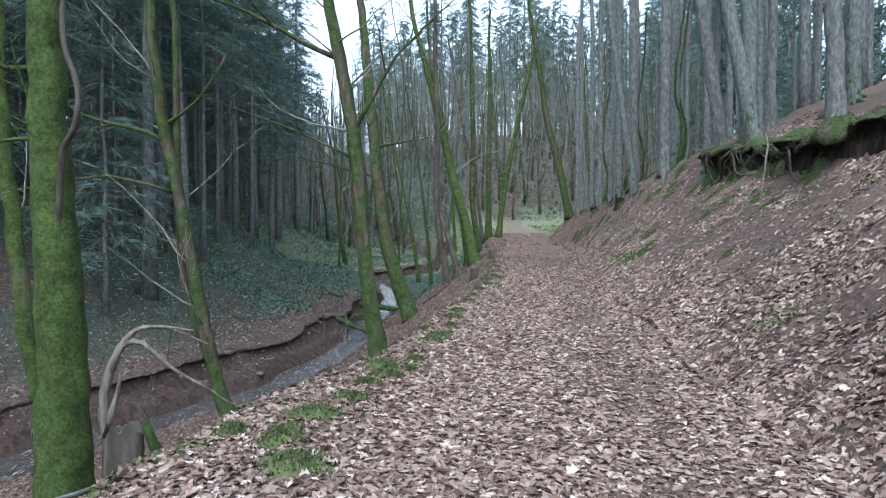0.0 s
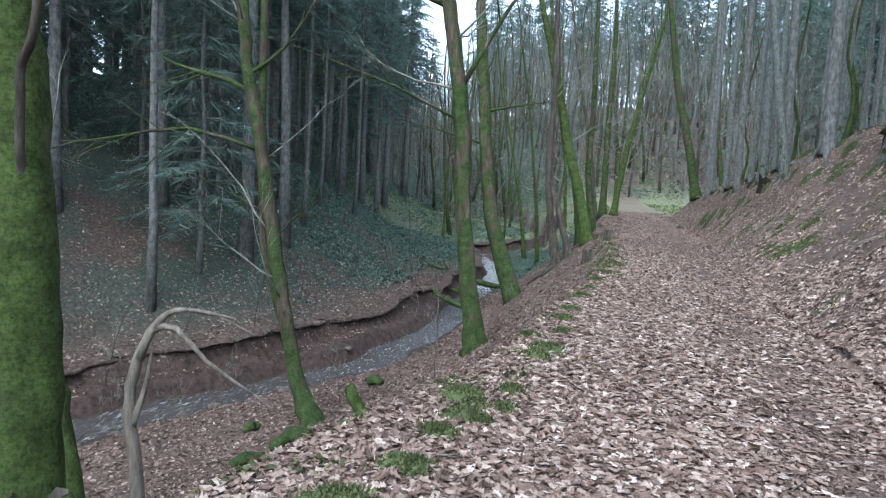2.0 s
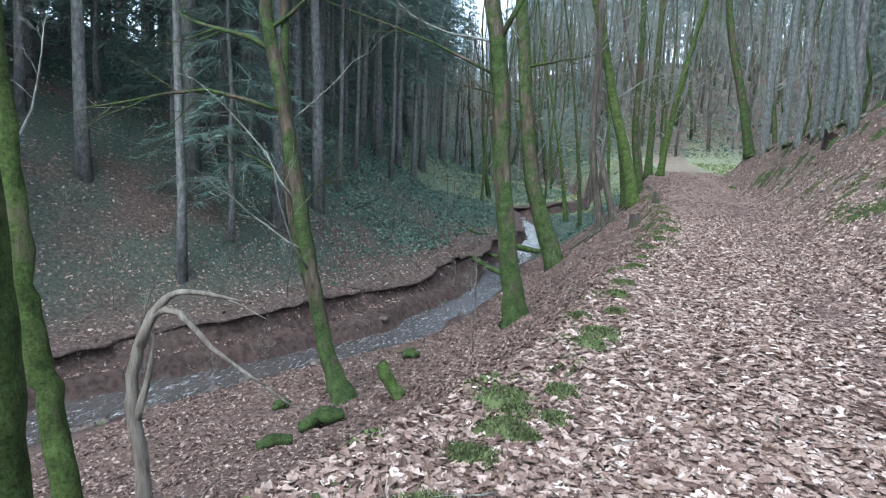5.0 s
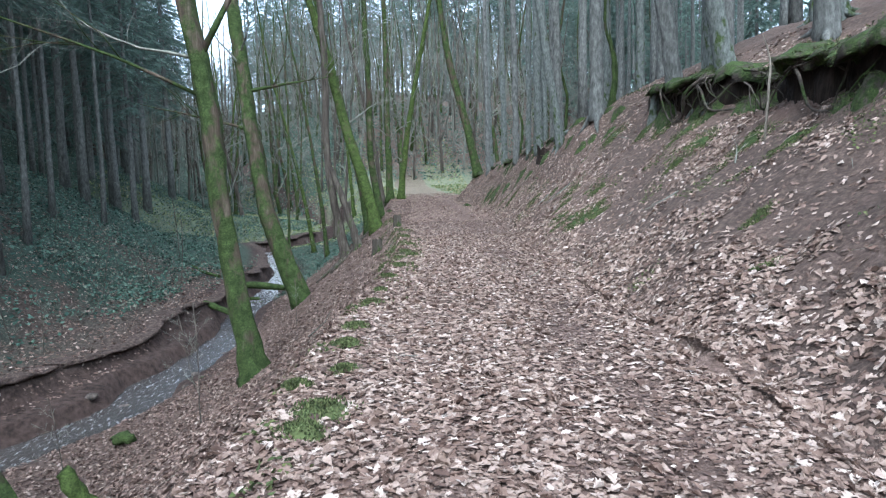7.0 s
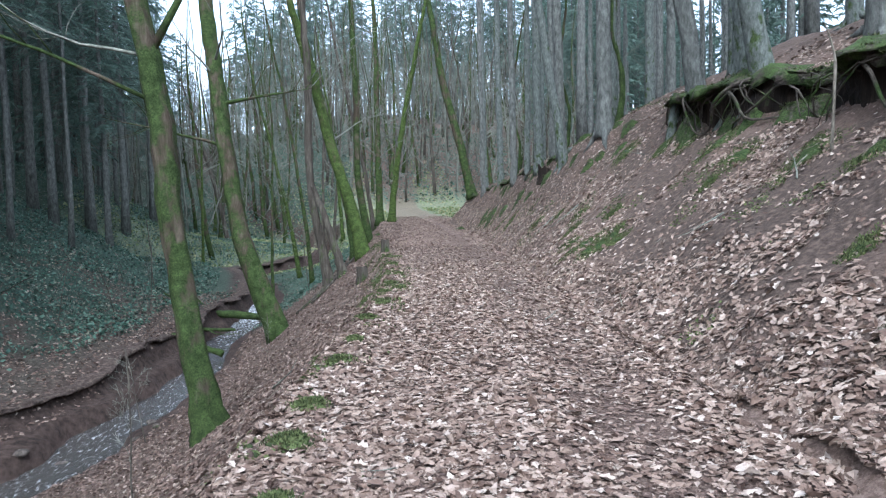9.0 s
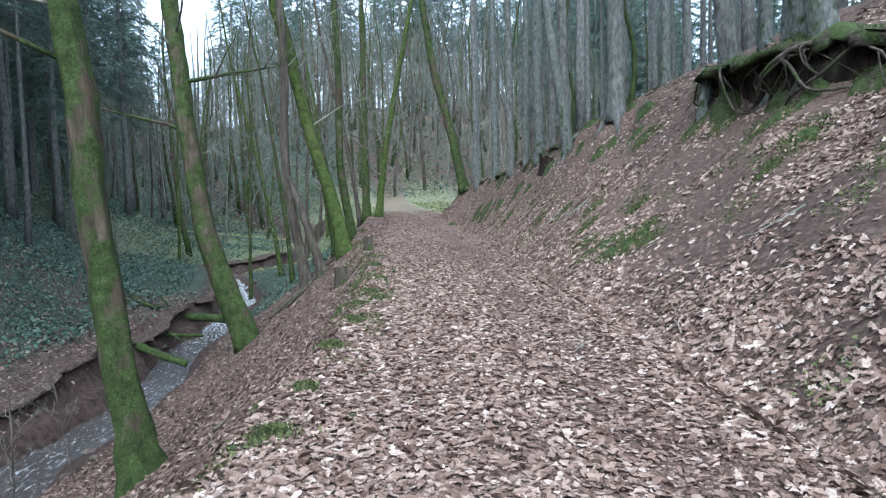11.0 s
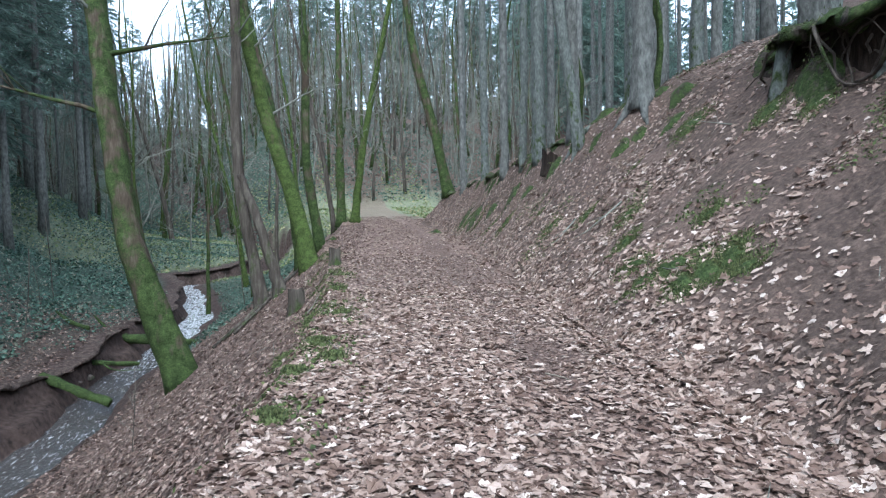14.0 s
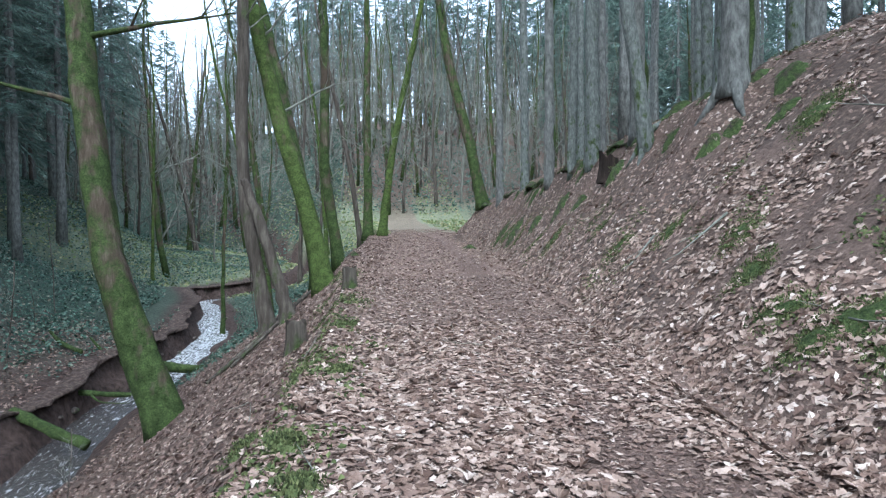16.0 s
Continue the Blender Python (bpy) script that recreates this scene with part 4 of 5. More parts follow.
# ---- mounds, moss and roots of the bank ----
def mound(name, x, y, rx, ry, h, mat, label, category, group, seed, tufts=0, sink=0.3, fur=1.0):
    """A lumpy cushion on the ground, with tufts where it is moss."""
    rng = random.Random(seed)
    ob = thing(name, (x, y, zg(x, y)), label, category, group)
    nr, nk, v, f = 6, 20, [], []
    turn = rng.uniform(0, 3.14)
    rough_edge = [rng.uniform(0.4, 1.35) for _ in range(nk)]
    lob = [0.25 * rough_edge[k - 1] + 0.5 * rough_edge[k] + 0.25 * rough_edge[(k + 1) % nk] for k in range(nk)]
    for i in range(nr + 1):
        q = i / nr
        for k in range(nk):
            w = 2 * math.pi * k / nk
            rr = q * lob[k] * 0.7 + q * 0.3
            px, py = math.cos(w) * rr * rx, math.sin(w) * rr * ry
            px, py = px * math.cos(turn) - py * math.sin(turn), px * math.sin(turn) + py * math.cos(turn)
            up = h * (1 - q ** 2.2) * (1 + 0.35 * noise.noise(Vector((px * 9, py * 9, seed)))) - sink * h * q
            v.append((px, py, zg(x + px, y + py) - zg(x, y) + up))
    for i in range(nr):
        f += [(i * nk + k, (i + 1) * nk + k, (i + 1) * nk + (k + 1) % nk, i * nk + (k + 1) % nk) for k in range(nk)]
    s = Shape()
    s.add(v, f)
    part("body", s, mat, ob)
    if tufts:
        t, tv, tf = Shape(), [], []
        spots = []
        for _ in range(tufts):
            p = Vector(v[rng.randrange(len(v) - nk)])
            spots.append((p.x + rng.gauss(0, rx * 0.13 * fur), p.y + rng.gauss(0, ry * 0.13 * fur), p.z))
        spots = np.array(spots)
        spots[:, 2] = np.maximum(spots[:, 2] if sink < 0.9 else -9, ground_z(spots[:, 0] + x, spots[:, 1] + y) - zg(x, y) + 0.012) - 0.004
        for q in spots:
            p = Vector(q)
            a = Vector((rng.gauss(0, 0.5), rng.gauss(0, 0.5), 1)).normalized() * rng.uniform(0.012, 0.03)
            c = Vector((rng.gauss(0, 1), rng.gauss(0, 1), 0)).normalized() * 0.006 * fur
            b = len(tv)
            tv += [tuple(p - c), tuple(p + c), tuple(p + a)]
            tf.append((b, b + 1, b + 2))
        t.add(tv, tf)
        tagged(part("moss_fur", t, MOSS, ob), kind="stuff")
    return ob


EDGE = "moss cushions along the path edge"
for i, (x, y, r) in enumerate([(-0.57, 5.9, 0.17), (-0.26, 6.09, 0.1), (-0.28, 5.7, 0.08), (-0.53, 5.5, 0.13), (-0.4, 5.45, 0.07), (-0.62, 5.15, 0.12), (-0.04, 7.4, 0.2), (-0.12, 7.1, 0.14), (0.12, 8.9, 0.13), (-0.2, 7.9, 0.11), (-0.68, 4.67, 0.13),
                               (-0.85, 4.2, 0.2), (-0.95, 3.75, 0.16), (-0.78, 3.3, 0.22), (-1.3, 3.9, 0.12), (-0.48, 5.75, 0.1), (0.1, 8.2, 0.1), (0.22, 9.5, 0.12), (0.4, 10.6, 0.13), (0.55, 11.4, 0.1), (0.72, 12.6, 0.13), (0.95, 13.7, 0.1),
                               (1.25, 15.5, 0.14), (1.53, 17.1, 0.1), (1.2, 17.6, 0.13), (1.35, 15.0, 0.12), (1.05, 14.6, 0.1), (0.9, 16.6, 0.12), (1.6, 19.0, 0.12), (0.2, 12.2, 0.1)]):
    mound("moss_cushion", x, y, r * 1.3, r, 0.035 + r * 0.16, MOSS, "low cushion of bright green moss among dead leaves", "moss", EDGE, 400 + i, 900, 0.3, 1.3)
MOSSY_TURF = bark_material("mossy_turf", (0.015, 0.012, 0.01), (0.045, 0.036, 0.028), (0.1, 0.08, 0.065), 0.62, 1.6, 1.0)
TURF = bark_material("turf", (0.015, 0.012, 0.01), (0.05, 0.04, 0.032), (0.12, 0.095, 0.078), 0.42, 1.6, 1.0)
BANKMOSS = "moss patches on the leafy bank"
for i, (x, y, r) in enumerate([(4.8, 16.9, 0.2), (4.28, 15.63, 0.22), (4.38, 15.1, 0.22), (4.72, 14.92, 0.24), (4.54, 15.03, 0.26), (4.63, 14.64, 0.2), (4.53, 15.5, 0.28), (4.47, 16.08, 0.2), (5.5, 19.4, 0.25), (5.16, 15.85, 0.15), (5.3, 17.8, 0.2),
                               (6.3, 30.5, 0.3), (6.1, 29.0, 0.3), (6.0, 27.4, 0.26), (5.75, 25.4, 0.26), (5.65, 24.0, 0.24), (6.66, 18.4, 0.3), (6.65, 16.8, 0.3), (6.34, 14.6, 0.34), (6.66, 16.1, 0.28), (6.1, 13.7, 0.32), (5.6, 13.7, 0.16),
                               (5.9, 12.2, 0.36), (5.6, 10.9, 0.32), (3.6, 8.6, 0.12), (4.3, 9.7, 0.14), (5.6, 21.6, 0.2), (5.2, 20.2, 0.2)]):
    mound("moss_patch", x, y, r * 1.2, r * 0.9, 0.02 + r * 0.08, MOSSY_TURF, "soft patch of green moss on the leafy bank", "moss", BANKMOSS, 450 + i, int(9000 * r), 0.9, 1.5)
BROW = "peaty mounds on the bank brow"
for i, (x, y, r, h) in enumerate([(6.55, 20.25, 0.26, 0.2), (6.8, 20.1, 0.24, 0.17), (6.3, 24.3, 0.4, 0.2), (6.35, 25.6, 0.42, 0.24), (6.1, 26.6, 0.4, 0.2), (6.1, 28.2, 0.5, 0.2), (6.2, 30.0, 0.5, 0.22), (6.7, 21.6, 0.25, 0.16), (6.35, 22.9, 0.35, 0.22),
                                  (5.6, 31.6, 0.4, 0.18), (6.9, 19.3, 0.3, 0.15), (-5.3, 33.5, 0.3, 0.1), (2.0, 29.5, 0.3, 0.2)]):
    mound("peat_mound", x, y, r, r * 0.7, h * 0.7, TURF, "dark mossy mound of peat and roots", "mound", BROW, 500 + i, 160, 0.8)
rng = random.Random(61)
for i in range(15):
    y = 19.8 + i * 0.8 + rng.uniform(-0.3, 0.3)
    x = float(path_x(y) + crest_u(y)) + rng.uniform(-0.25, 0.35)
    r = rng.uniform(0.2, 0.45)
    mound("peat_lump", x, y, r, r * 0.8, r * rng.uniform(0.3, 0.5), TURF, "dark lump of peat and moss on the brow", "mound", "peat lumps along the brow", 540 + i, 200, 0.9)


def crest_x(y):
    return float(path_x(y) + crest_line(y))


def turf_lip(ob, ys, edge, out, thick, way, mat, fur, seed):
    """A ragged strip of turf that juts out past an edge; edge(y) gives the line and the ground's height behind it."""
    base, n, rng = ob.location, 11, random.Random(seed)
    s, v = Shape(), []
    for y in ys:
        x, top = edge(y)
        end = min(1, (y - ys[0]) * 1.2 + 0.1, (ys[-1] - y) * 1.2 + 0.1)
        jut = out * end * max(0.0, 0.8 + 1.9 * noise.noise(Vector((y * 0.8, seed, 0))) + 0.9 * noise.noise(Vector((y * 2.6, seed, 5))))
        deep = thick * max(0.35, 1 + 0.9 * noise.noise(Vector((y * 1.4, 3, seed))))
        for k, (a, b) in enumerate(((0.95, -0.12), (0.6, 0.1), (0.25, 0.3), (-0.3, 0.16), (-0.7, -0.1), (-1.0, -0.55), (-0.95, -0.95), (-0.6, -1.05), (-0.2, -0.95), (0.1, -1.1), (0.35, -1.3))):
            w = noise.noise(Vector((y * 1.9, k * 0.6, seed))) * 0.24 + noise.noise(Vector((y * 4.6, k * 1.1, seed + 5))) * 0.16 + noise.noise(Vector((y * 11, k * 1.7, seed + 9))) * 0.08
            w *= min(1, thick * 4.5)
            v.append((x + way * (a if a > 0 else a * jut) + w - base.x, y - base.y + w * 0.6, top + b * deep + w - base.z))
    s.add(v, [(i * n + k, (i + 1) * n + k, (i + 1) * n + k + 1, i * n + k + 1) for i in range(len(ys) - 1) for k in range(n - 1)])
    part("turf_lip", s, mat, ob)
    if fur:
        t, tv, tf = Shape(), [], []
        for _ in range(fur):
            i, k = rng.randrange(len(ys) - 1), rng.randrange(1, 6)
            if noise.noise(Vector((ys[i] * 1.1, k * 0.35, seed + 2))) < -0.08:
                continue
            p = Vector(v[i * n + k]).lerp(Vector(v[(i + 1) * n + k + (1 if k < 6 else 0)]), rng.random()) + Vector((rng.gauss(0, 0.03), rng.gauss(0, 0.03), 0.004))
            a = Vector((rng.gauss(-0.3 * way, 0.5), rng.gauss(0, 0.5), 0.8 if k < 4 else -0.3)).normalized() * rng.uniform(0.02, 0.055)
            c = Vector((rng.gauss(0, 1), rng.gauss(0, 1), 0.2)).normalized() * 0.011
            b = len(tv)
            tv += [tuple(p - c), tuple(p + c), tuple(p + a)]
            tf.append((b, b + 1, b + 2))
        t.add(tv, tf)
        tagged(part("moss_fur", t, MOSS, ob), kind="stuff")


def build_ledge():
    """The turf lip that overhangs the undercut, its peat wall coloured near black as shade, and the bared roots."""
    ob = thing("turf_overhang", (crest_x(14), 14, zg(crest_x(14) + 0.3, 14)), "mossy turf overhanging a dark undercut full of roots", "bank edge")
    base = ob.location.copy()
    ys = np.arange(8.4, 18.0, 0.11)
    turf_lip(ob, ys, lambda y: (crest_x(y), zg(crest_x(y) + 0.35, y)), 0.4, 0.17, 1, TURF, 6500, 3)
    # Back wall of the recess; its near-black colour carries the shade below the lip.
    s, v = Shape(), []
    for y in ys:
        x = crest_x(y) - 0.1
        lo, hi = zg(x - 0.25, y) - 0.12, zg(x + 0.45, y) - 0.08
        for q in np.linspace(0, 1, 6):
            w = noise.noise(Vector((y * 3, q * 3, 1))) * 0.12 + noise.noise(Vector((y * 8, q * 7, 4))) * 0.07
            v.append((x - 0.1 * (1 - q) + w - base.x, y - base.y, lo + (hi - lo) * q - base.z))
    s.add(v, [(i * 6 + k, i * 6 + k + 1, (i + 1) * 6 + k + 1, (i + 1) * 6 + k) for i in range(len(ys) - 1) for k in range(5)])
    part("peat_wall", s, PEAT_AND_SHADE, ob, "undercut peat wall with shade in its colour")
    rng = random.Random(5)
    for i in range(40):
        y = rng.uniform(9, 17.2) if i > 18 else rng.gauss(15.4, 1.0)
        x = crest_x(y)
        top = zg(x + 0.3, y)
        run = rng.uniform(0.2, 1.5) * rng.choice((-1, 1))
        drop = rng.uniform(0.15, 0.5)
        r = rng.uniform(0.006, 0.02)
        s = Shape()
        out = rng.uniform(0.12, 0.34)
        pts, rad = resample([(x + 0.05 - base.x, y - base.y, top - 0.1 - base.z), (x - out - base.x, y + run * 0.25 - base.y, top - 0.12 - base.z), (x - out * 1.1 - base.x, y + run * 0.6 - base.y, top - 0.15 - drop * 0.5 - base.z),
                             (x - 0.16 + rng.uniform(-0.1, 0.1) - base.x, y + run - base.y, zg(x - 0.2, y + run) - 0.04 - base.z)], [r * 1.3, r * 1.1, r, r * 0.6], 10)
        pts = [p + Vector((rng.gauss(0, 0.018), rng.gauss(0, 0.025), rng.gauss(0, 0.02))) for p in pts]
        s.tube(pts, rad, 6)
        part("root", s, ROOT, ob)
    for y, r, run in ((15.4, 0.028, -1.7), (14.4, 0.026, 1.5), (13.6, 0.022, 1.3), (16.4, 0.02, -0.8), (12.4, 0.024, -1.4)):
        s = Shape()
        x, top = crest_x(y), zg(crest_x(y) + 0.3, y)
        q = y + run
        chain = [(x + 0.15, y, top - 0.02), (x - 0.3, y + run * 0.15, top - 0.1), (x - 0.46, y + run * 0.4, top - 0.34), (crest_x(y + run * 0.7) - 0.42, y + run * 0.7, zg(crest_x(y + run * 0.7) - 0.42, y + run * 0.7) + 0.14),
                 (crest_x(q) - 0.3, q, zg(crest_x(q) - 0.3, q) + 0.02)]
        pts, rad = resample([Vector(p) - base for p in chain], [r * 1.4, r * 1.2, r, r * 0.8, r * 0.5], 14)
        s.tube(pts, rad, 8, 0.12)
        part("root", s, ROOT, ob)
    for y, r in ((17.0, 0.085),):
        x = crest_x(y) - 0.42
        s = Shape()
        s.tube([(x - base.x - 0.08, y - base.y, zg(x - 0.1, y) - 0.2 - base.z), (x - base.x, y - base.y, zg(x - 0.1, y) + 0.25 - base.z), (x + 0.12 - base.x, y - base.y, zg(x + 0.75, y) - base.z)], [r * 1.3, r, r * 1.2], 10, 0.1)
        part("root_stem", s, BEECH, ob, "stout grey root stem")


build_ledge()
rng = random.Random(67)
for i in range(22):
    y = rng.uniform(8.8, 18.6)
    x, r = crest_x(y) + rng.choice((-0.3, -0.2, 0.15, 0.5)) + rng.uniform(-0.12, 0.12), rng.uniform(0.16, 0.36)
    mound("peat_lump", x, y, r, r * 1.2, r * rng.uniform(0.45, 0.8), TURF, "slumped lump of peat and moss by the undercut", "mound", "peat lumps at the undercut", 570 + i, 420, 0.6)


def build_brow():
    """The lower, broken lip of peat and moss that runs on along the brow."""
    for k, (a, b) in enumerate(((23.2, 24.8), (25.6, 27.4), (28.3, 30.8), (32.0, 34.6), (36.2, 38.4))):
        m = (a + b) / 2
        ob = thing("brow_turf", (crest_x(m), m, zg(crest_x(m) + 0.3, m)), "ragged strip of peat and moss on the bank brow", "bank edge", "turf along the bank brow")
        turf_lip(ob, np.arange(a, b, 0.12), lambda y: (crest_x(y) + 0.05, zg(crest_x(y) + 0.25, y) - 0.06), 0.2, 0.1, 1, TURF, 700, 20 + k)


build_brow()


def build_cut_bank():
    """Overhanging soil along the far bank of the creek."""
    soil = bark_material("bank_soil", (0.02, 0.014, 0.011), (0.06, 0.043, 0.035), (0.14, 0.105, 0.088), 0.14, 1.2, 1.0)

    def lip(y):
        x = float(creek_x(y) + creek_bank(y)[2])
        return x - 0.08, zg(x - 0.32, y)
    for k, (a, b) in enumerate(((8.5, 13.0), (13.0, 17.6), (17.7, 23.0), (23.2, 30.0), (30.5, 40.0), (40.2, 52.0))):
        m = (a + b) / 2
        ob = thing("cut_bank", (lip(m)[0], m, lip(m)[1]), "brown earth lip overhanging the creek's far side", "bank edge", "cut banks along the creek")
        turf_lip(ob, np.arange(a, b, 0.1 if b < 31 else 0.16), lip, 0.12, 0.055, -1, soil, 0, 40 + k)


build_cut_bank()


# ---- stones in the creek and sticks on the ground ----
def stone(x, y, r, seed):
    rng = random.Random(seed)
    bm = bmesh.new()
    bmesh.ops.create_icosphere(bm, subdivisions=2, radius=r)
    for q in bm.verts:
        q.co *= 1 + 0.35 * noise.noise(q.co * (2.2 / r) + Vector((seed, 0, 0)))
        q.co.z *= 0.55
    me = bpy.data.meshes.new("stone")
    bm.to_mesh(me)
    bm.free()
    me.materials.append(WET_STONE)
    me.polygons.foreach_set("use_smooth", [True] * len(me.polygons))
    ob = new("stone", me)
    ob.matrix_basis = pose(x, y, zg(x, y) + r * 0.15, 0, 0, rng.uniform(0, 360))
    return tagged(ob, "dark wet stone lying in the creek", "stone", "stones in the creek")


for i in range(60):
    y = rng.uniform(8.5, 45) if i > 25 else rng.uniform(8.5, 22)
    stone(float(creek_x(y)) + rng.uniform(-0.7, 1.0), y, rng.uniform(0.05, 0.16), 600 + i)

TWIGS = "fallen twigs among the leaves"
twig_kinds = []
for i in range(5):
    r2 = random.Random(700 + i)
    s = Shape()
    limb(s, r2, (0, 0, 0), (1, 0, 0), 0.55, 0.009, 1, 0.14, 0, 5, 0.35)
    ob = thing("fallen_twig", (0, 0, -50), "thin dead twig lying on the leaves", "twig", TWIGS)
    part("twig", s, TWIG if i % 2 else DEADWOOD, ob)
    twig_kinds.append(ob)
for i in range(85):
    y = rng.uniform(2.5, 21)
    u = rng.uniform(-2.6, 5.2) if i % 3 else rng.uniform(1.6, 4.4)
    x = float(path_x(y)) + u
    e = 0.15
    nrm = Vector((-(zg(x + e, y) - zg(x - e, y)) / (2 * e), -(zg(x, y + e) - zg(x, y - e)) / (2 * e), 1)).normalized()
    m = Matrix.Translation((x, y, zg(x, y) + 0.025)) @ nrm.to_track_quat("Z", "Y").to_matrix().to_4x4() @ Matrix.Rotation(rng.uniform(0, 6.28), 4, "Z") @ Matrix.Scale(rng.uniform(0.35, 1.5), 4)
    k = twig_kinds[i % 5]
    if k in used:
        copy_thing(k, m)
    else:
        used.add(k)
        k.matrix_basis = m


# ---- leaf litter, undergrowth and grass ----
def scatter(name, x, y, size, mat, label, category, gen, lift=0.012, tilt=0.2, form="leaf"):
    """One mesh of many small leaves lying on the ground at x, y."""
    n, e = len(x), 0.06
    z = ground_z(x, y)
    nx, ny = -(ground_z(x + e, y) - z) / e, -(ground_z(x, y + e) - z) / e
    odd = tilt * np.where(gen.uniform(0, 1, n) < 0.2, 2.5, 1)
    nx, ny = np.clip(nx, -1.5, 1.5) + gen.normal(0, 1, n) * odd, np.clip(ny, -1.5, 1.5) + gen.normal(0, 1, n) * odd
    up = np.stack([nx, ny, np.ones(n)], 1)
    up /= np.linalg.norm(up, axis=1)[:, None]
    w = gen.uniform(0, 2 * np.pi, n)
    a = np.stack([np.cos(w), np.sin(w), np.zeros(n)], 1)
    a -= up * np.sum(a * up, 1)[:, None]
    a /= np.linalg.norm(a, axis=1)[:, None]
    b = np.cross(up, a)
    curl = gen.normal(0.05, 0.2, n) * np.where(gen.uniform(0, 1, n) < 0.25, 2.2, 1)
    wide = gen.uniform(0.6, 1.0, n)
    if form == "leaf":
        # a lobed oak leaf folded along its midrib
        form_pts = [(-1, 0, 0), (-0.62, 0.42, 0.5), (-0.38, 0.3, 0.35), (0.0, 0.8, 1), (0.22, 0.5, 0.6), (0.62, 0.72, 0.9), (1, 0, 0), (0.6, -0.75, 0.9), (0.2, -0.48, 0.6), (-0.02, -0.82, 1), (-0.4, -0.32, 0.35), (-0.6, -0.4, 0.5)]
        faces_of = [(0, 6, 5, 4, 3, 2, 1), (0, 11, 10, 9, 8, 7, 6)]
    else:
        form_pts = [(-1, 0, 0), (0, 0.8, 0.7), (1, 0, 0), (0, -0.8, 0.7)]
        faces_of = [(0, 2, 1), (0, 3, 2)]
    k = len(form_pts)
    bow = gen.normal(0.0, 0.16, n)
    v = np.empty((n, k, 3))
    pos = np.stack([x, y, z + lift * gen.uniform(0.3, 1.6, n) + np.abs(curl) * size * 0.2], 1)
    for j, (p, q, h) in enumerate(form_pts):
        v[:, j] = pos + a * ((p + gen.normal(0, 0.09, n)) * size)[:, None] + b * ((q + gen.normal(0, 0.11, n)) * size * wide)[:, None] + up * ((h * curl + (p * p - 0.4) * bow) * size)[:, None]
    idx = (np.arange(n)[:, None, None] * k + np.array(faces_of)[None]).reshape(-1, len(faces_of[0]))
    me = bpy.data.meshes.new(name)
    me.from_pydata(v.reshape(-1, 3).tolist(), [], idx.tolist())
    me.materials.append(mat)
    me.update()
    return tagged(new(name, me), label, category, kind="stuff")


def patches(x, y):
    return 0.5 + 0.35 * np.sin(x * 2.3 + 1.3 * np.sin(y * 1.7)) * np.sin(y * 1.9 + 1.1 * np.sin(x * 1.3)) + 0.25 * np.sin(x * 5.7 - y * 3.3) * np.sin(y * 6.1 + x * 2.1)


gen = np.random.default_rng(11)


def pick(n, y0, y1, u0, u1, chance):
    y, u = gen.uniform(y0, y1, n), gen.uniform(u0, u1, n)
    x = path_x(y) + u
    keep = gen.uniform(0, 1, n) < chance(x, y, u)
    return x[keep], y[keep]


def on_path(x, y, u):
    worn = np.exp(-((u - 0.75) / 0.34) ** 2) * (0.5 + 0.5 * np.clip(patches(x * 0.7, y * 0.6), 0, 1))
    return np.clip(1 - worn - 0.45 * smooth(0.62, 0.85, patches(x, y)), 0, 1)


def on_bank(x, y, u):
    p = patches(x * 0.8, y * 0.7)
    return np.clip(smooth(0.42, 0.66, p) * 0.72 + np.where(y > 19, 0.5, 0.08) + smooth(2.9, 1.6, u) * 0.4, 0.05, 1) * np.where(u > crest_u(y), 0.35, 1)


def on_slope(x, y, u):
    c = x - creek_x(y)
    return np.where(c > 0.9, 0.85 - 0.3 * smooth(0.55, 0.8, patches(x, y)), 0) * np.where(y > 27, smooth(-4.5, -3, u), 1)


def leaf_sizes(n, far=1.0):
    """Half lengths: many broken pieces, some whole leaves."""
    return far * (0.017 + 0.03 * gen.beta(1.5, 2.1, n))


x1, y1 = pick(98000, 1.2, 19, -2.3, 1.6, lambda x, y, u: np.where(u > -path_edge(y) - 0.1, on_path(x, y, u), 0))
x2, y2 = pick(40000, 19, 52, -2.4, 2.4, on_path)
scatter("path_leaves", np.r_[x1, x2], np.r_[y1, y2], np.r_[leaf_sizes(len(x1)), leaf_sizes(len(x2), 0.95)], LITTER, "pale brown dead leaves strewn over the track", "leaf litter", gen, tilt=0.13)
x1, y1 = pick(90000, 1.0, 20, 1.5, 6.8, on_bank)
x2, y2 = pick(84000, 20, 44, 1.5, 7.0, on_bank)
scatter("bank_leaves", np.r_[x1, x2], np.r_[y1, y2], np.r_[leaf_sizes(len(x1), 1.1), leaf_sizes(len(x2), 1.05)], LITTER, "pale dead leaves on the steep bank", "leaf litter", gen, tilt=0.22)
x1, y1 = pick(80000, 1.0, 19, -8.5, -1.0, on_slope)
x2, y2 = pick(46000, 19, 40, -6.5, -1.2, on_slope)
scatter("slope_leaves", np.r_[x1, x2], np.r_[y1, y2], np.r_[leaf_sizes(len(x1), 0.95), leaf_sizes(len(x2))], DULL_LITTER, "brown dead leaves down the creek slope", "leaf litter", gen, tilt=0.3)
x1, y1 = pick(110000, 5, 34, -20, -4, lambda x, y, u: np.where(x - creek_x(y) < -1.0, 0.6 * np.exp((x - creek_x(y)) * 0.16), 0))
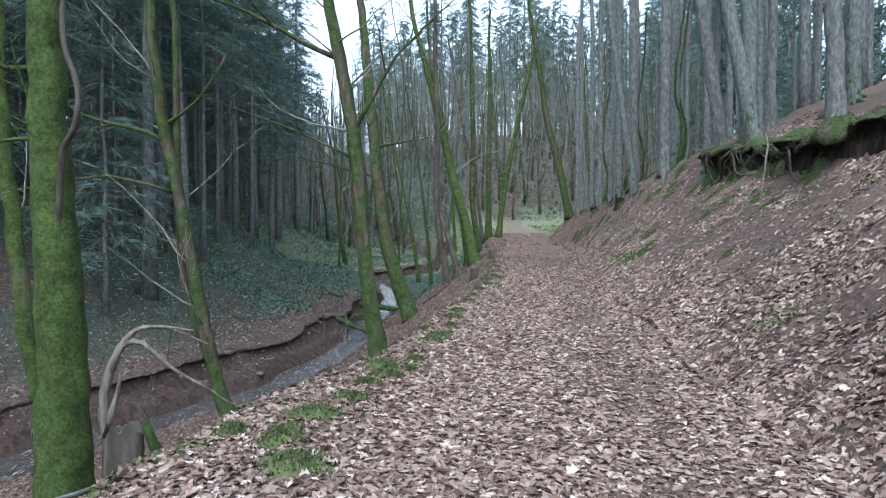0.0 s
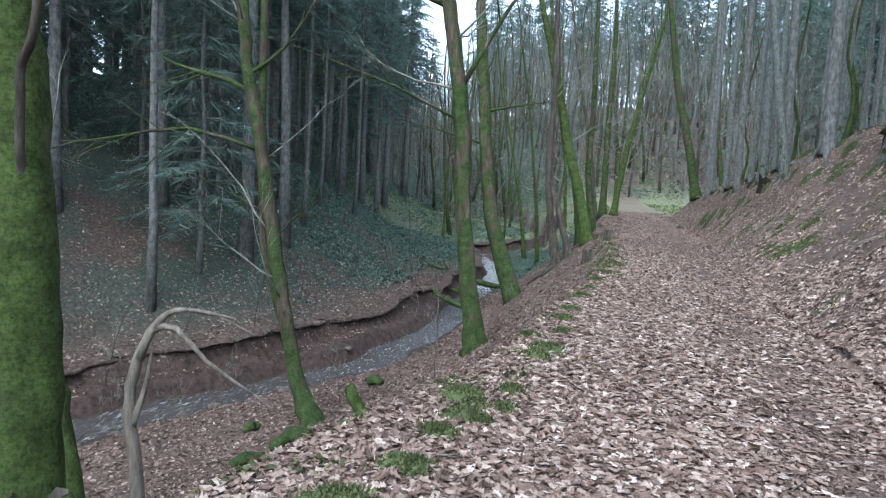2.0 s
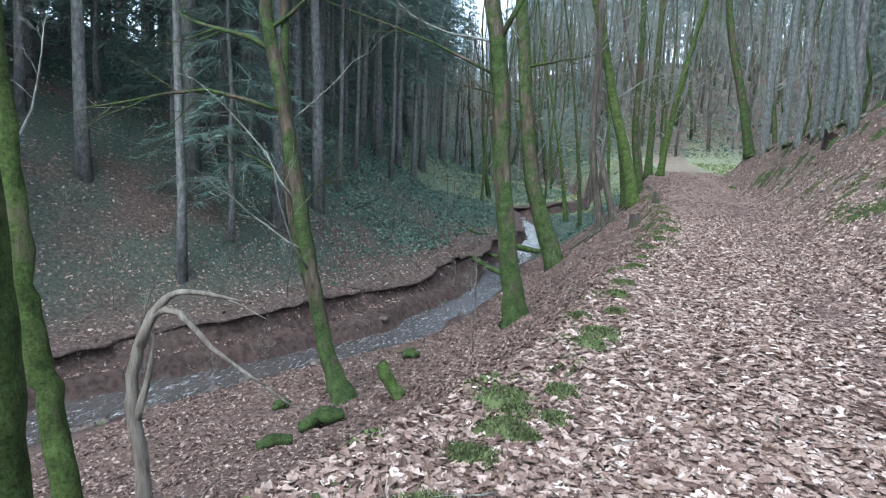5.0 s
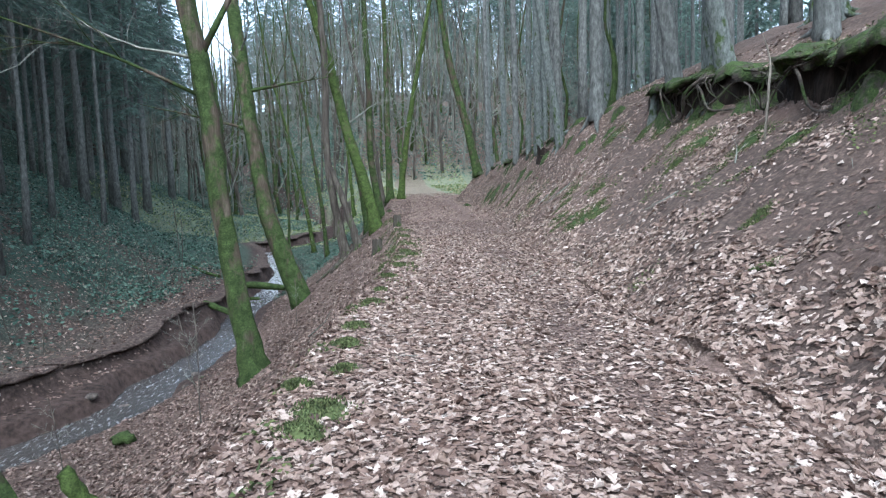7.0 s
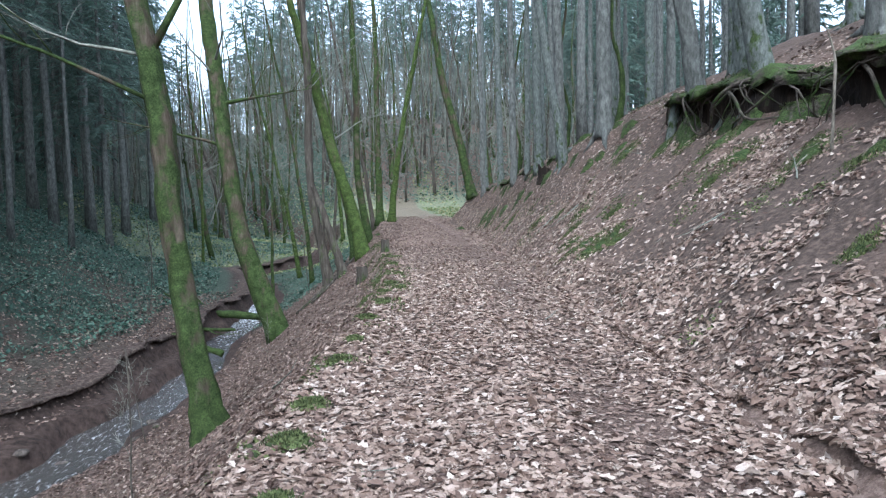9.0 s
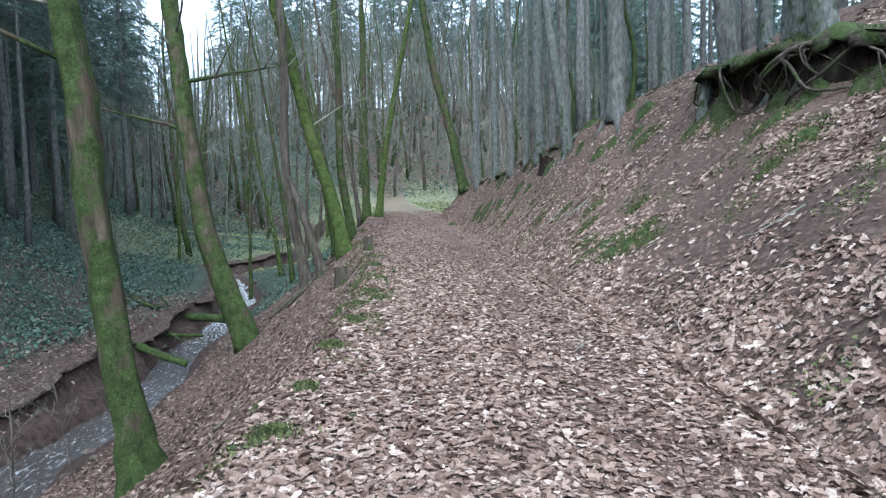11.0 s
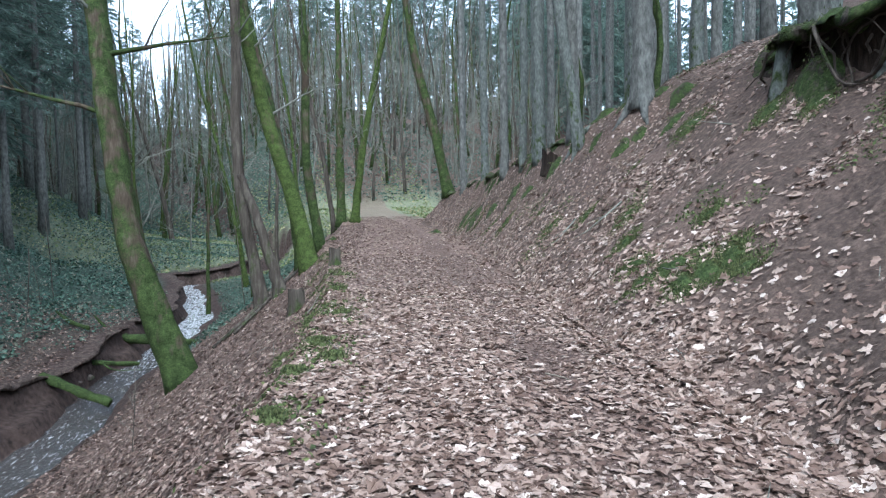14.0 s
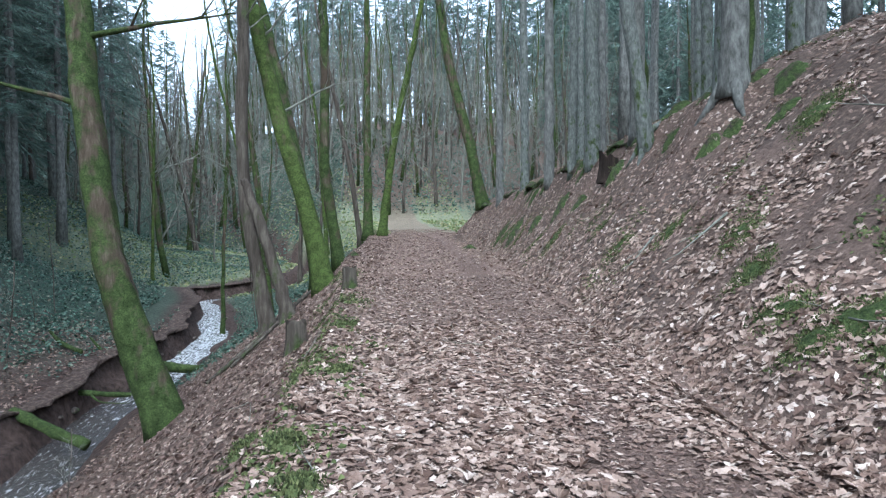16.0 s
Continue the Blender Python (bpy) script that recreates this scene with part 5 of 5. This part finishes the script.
scatter("far_bank_leaves", x1, y1, gen.uniform(0.026, 0.05, len(x1)), DULL_LITTER, "brown dead leaves beyond the creek", "leaf litter", gen, tilt=0.4)
x1, y1 = pick(150000, 10, 62, -28, -5, lambda x, y, u: np.where(x - creek_x(y) < -2.0, np.maximum(smooth(0.25, 0.65, patches(x * 0.35, y * 0.3)), 0.55 * smooth(20, 26, y)) * smooth(15, 27, y) * 0.95, 0))
scatter("bramble_undergrowth", x1, y1, gen.uniform(0.03, 0.075, len(x1)), BRAMBLE, "dark green bramble and ivy on the far slope", "undergrowth", gen, 0.16, 0.7, "small")
x1, y1 = pick(16000, 27, 50, -9, -3.2, lambda x, y, u: np.where(x - creek_x(y) > 0.9, 0.8, np.where(x - creek_x(y) < -1.1, 0.5, 0)))
scatter("creek_flat_plants", x1, y1, gen.uniform(0.025, 0.055, len(x1)), BRAMBLE, "low green plants on the creek flat", "undergrowth", gen, 0.06, 0.6, "small")
x1, y1 = pick(26000, 45, 76, -22, 6, lambda x, y, u: np.where(((u < -1.2) | (u > 2.4)) & (np.abs(x - creek_x(y)) > 1.2), 0.8, 0))
scatter("meadow_grass", x1, y1, gen.uniform(0.05, 0.12, len(x1)), GRASS, "short winter grass on the meadow", "grass", gen, 0.06, 1.1, "small")
x1, y1 = pick(34000, 65, 95, -26, 18, lambda x, y, u: 0.8 + 0 * x)
scatter("hillside_brambles", x1, y1, gen.uniform(0.06, 0.14, len(x1)), BRAMBLE, "tangled undergrowth on the hillside", "undergrowth", gen, 0.25, 0.8, "small")
x1, y1 = pick(90000, 1.5, 26, -2.2, -0.4, lambda x, y, u: smooth(0.5, 0.75, patches(x * 1.3 + 5, y * 0.9)) * np.exp(-((u + path_edge(y) + 0.05) / 0.3) ** 2))
scatter("edge_moss", x1, y1, gen.uniform(0.01, 0.026, len(x1)), MOSS, "fine green moss and grass along the path edge", "moss", gen, 0.02, 0.9, "small")
x1, y1 = pick(90000, 4, 30, 1.7, 6.2, lambda x, y, u: smooth(0.72, 0.98, patches(x * 0.9 + 2, y * 0.8 + 1)))
scatter("bank_moss", x1, y1, gen.uniform(0.01, 0.024, len(x1)), MOSS, "thin green moss in patches on the bank", "moss", gen, 0.02, 0.9, "small")
x1, y1 = pick(16000, 65, 96, -22, 20, lambda x, y, u: 0.85 + 0 * x)
scatter("hillside_leaves", x1, y1, gen.uniform(0.05, 0.11, len(x1)), DULL_LITTER, "brown dead leaves on the hillside", "leaf litter", gen, 0.04, 0.5)
x1, y1 = pick(110000, 1.2, 24, -2.0, 1.9, lambda x, y, u: np.where(u > -path_edge(y), 0.9 - 0.3 * smooth(0.5, 0.8, patches(x * 1.4, y * 1.3)), 0))
scatter("trodden_leaves", x1, y1, gen.uniform(0.012, 0.03, len(x1)), DULL_LITTER, "brown trodden leaves under the fresher ones", "leaf litter", gen, 0.004, 0.08, "small")
x1, y1 = pick(26000, 1.2, 24, 0.15, 1.5, lambda x, y, u: 0.85 - 0.5 * smooth(0.5, 0.8, patches(x * 1.4, y * 1.3)))
scatter("leaf_crumbs", x1, y1, gen.uniform(0.006, 0.014, len(x1)), DULL_LITTER, "trodden leaf fragments on the worn lane", "leaf litter", gen)
x1, y1 = pick(26000, -9, 1.4, -5, 6, lambda x, y, u: 0.75 - 0.3 * smooth(0.5, 0.8, patches(x, y)))
scatter("track_leaves", x1, y1, gen.uniform(0.03, 0.05, len(x1)), LITTER, "pale dead leaves on the track already walked", "leaf litter", gen)
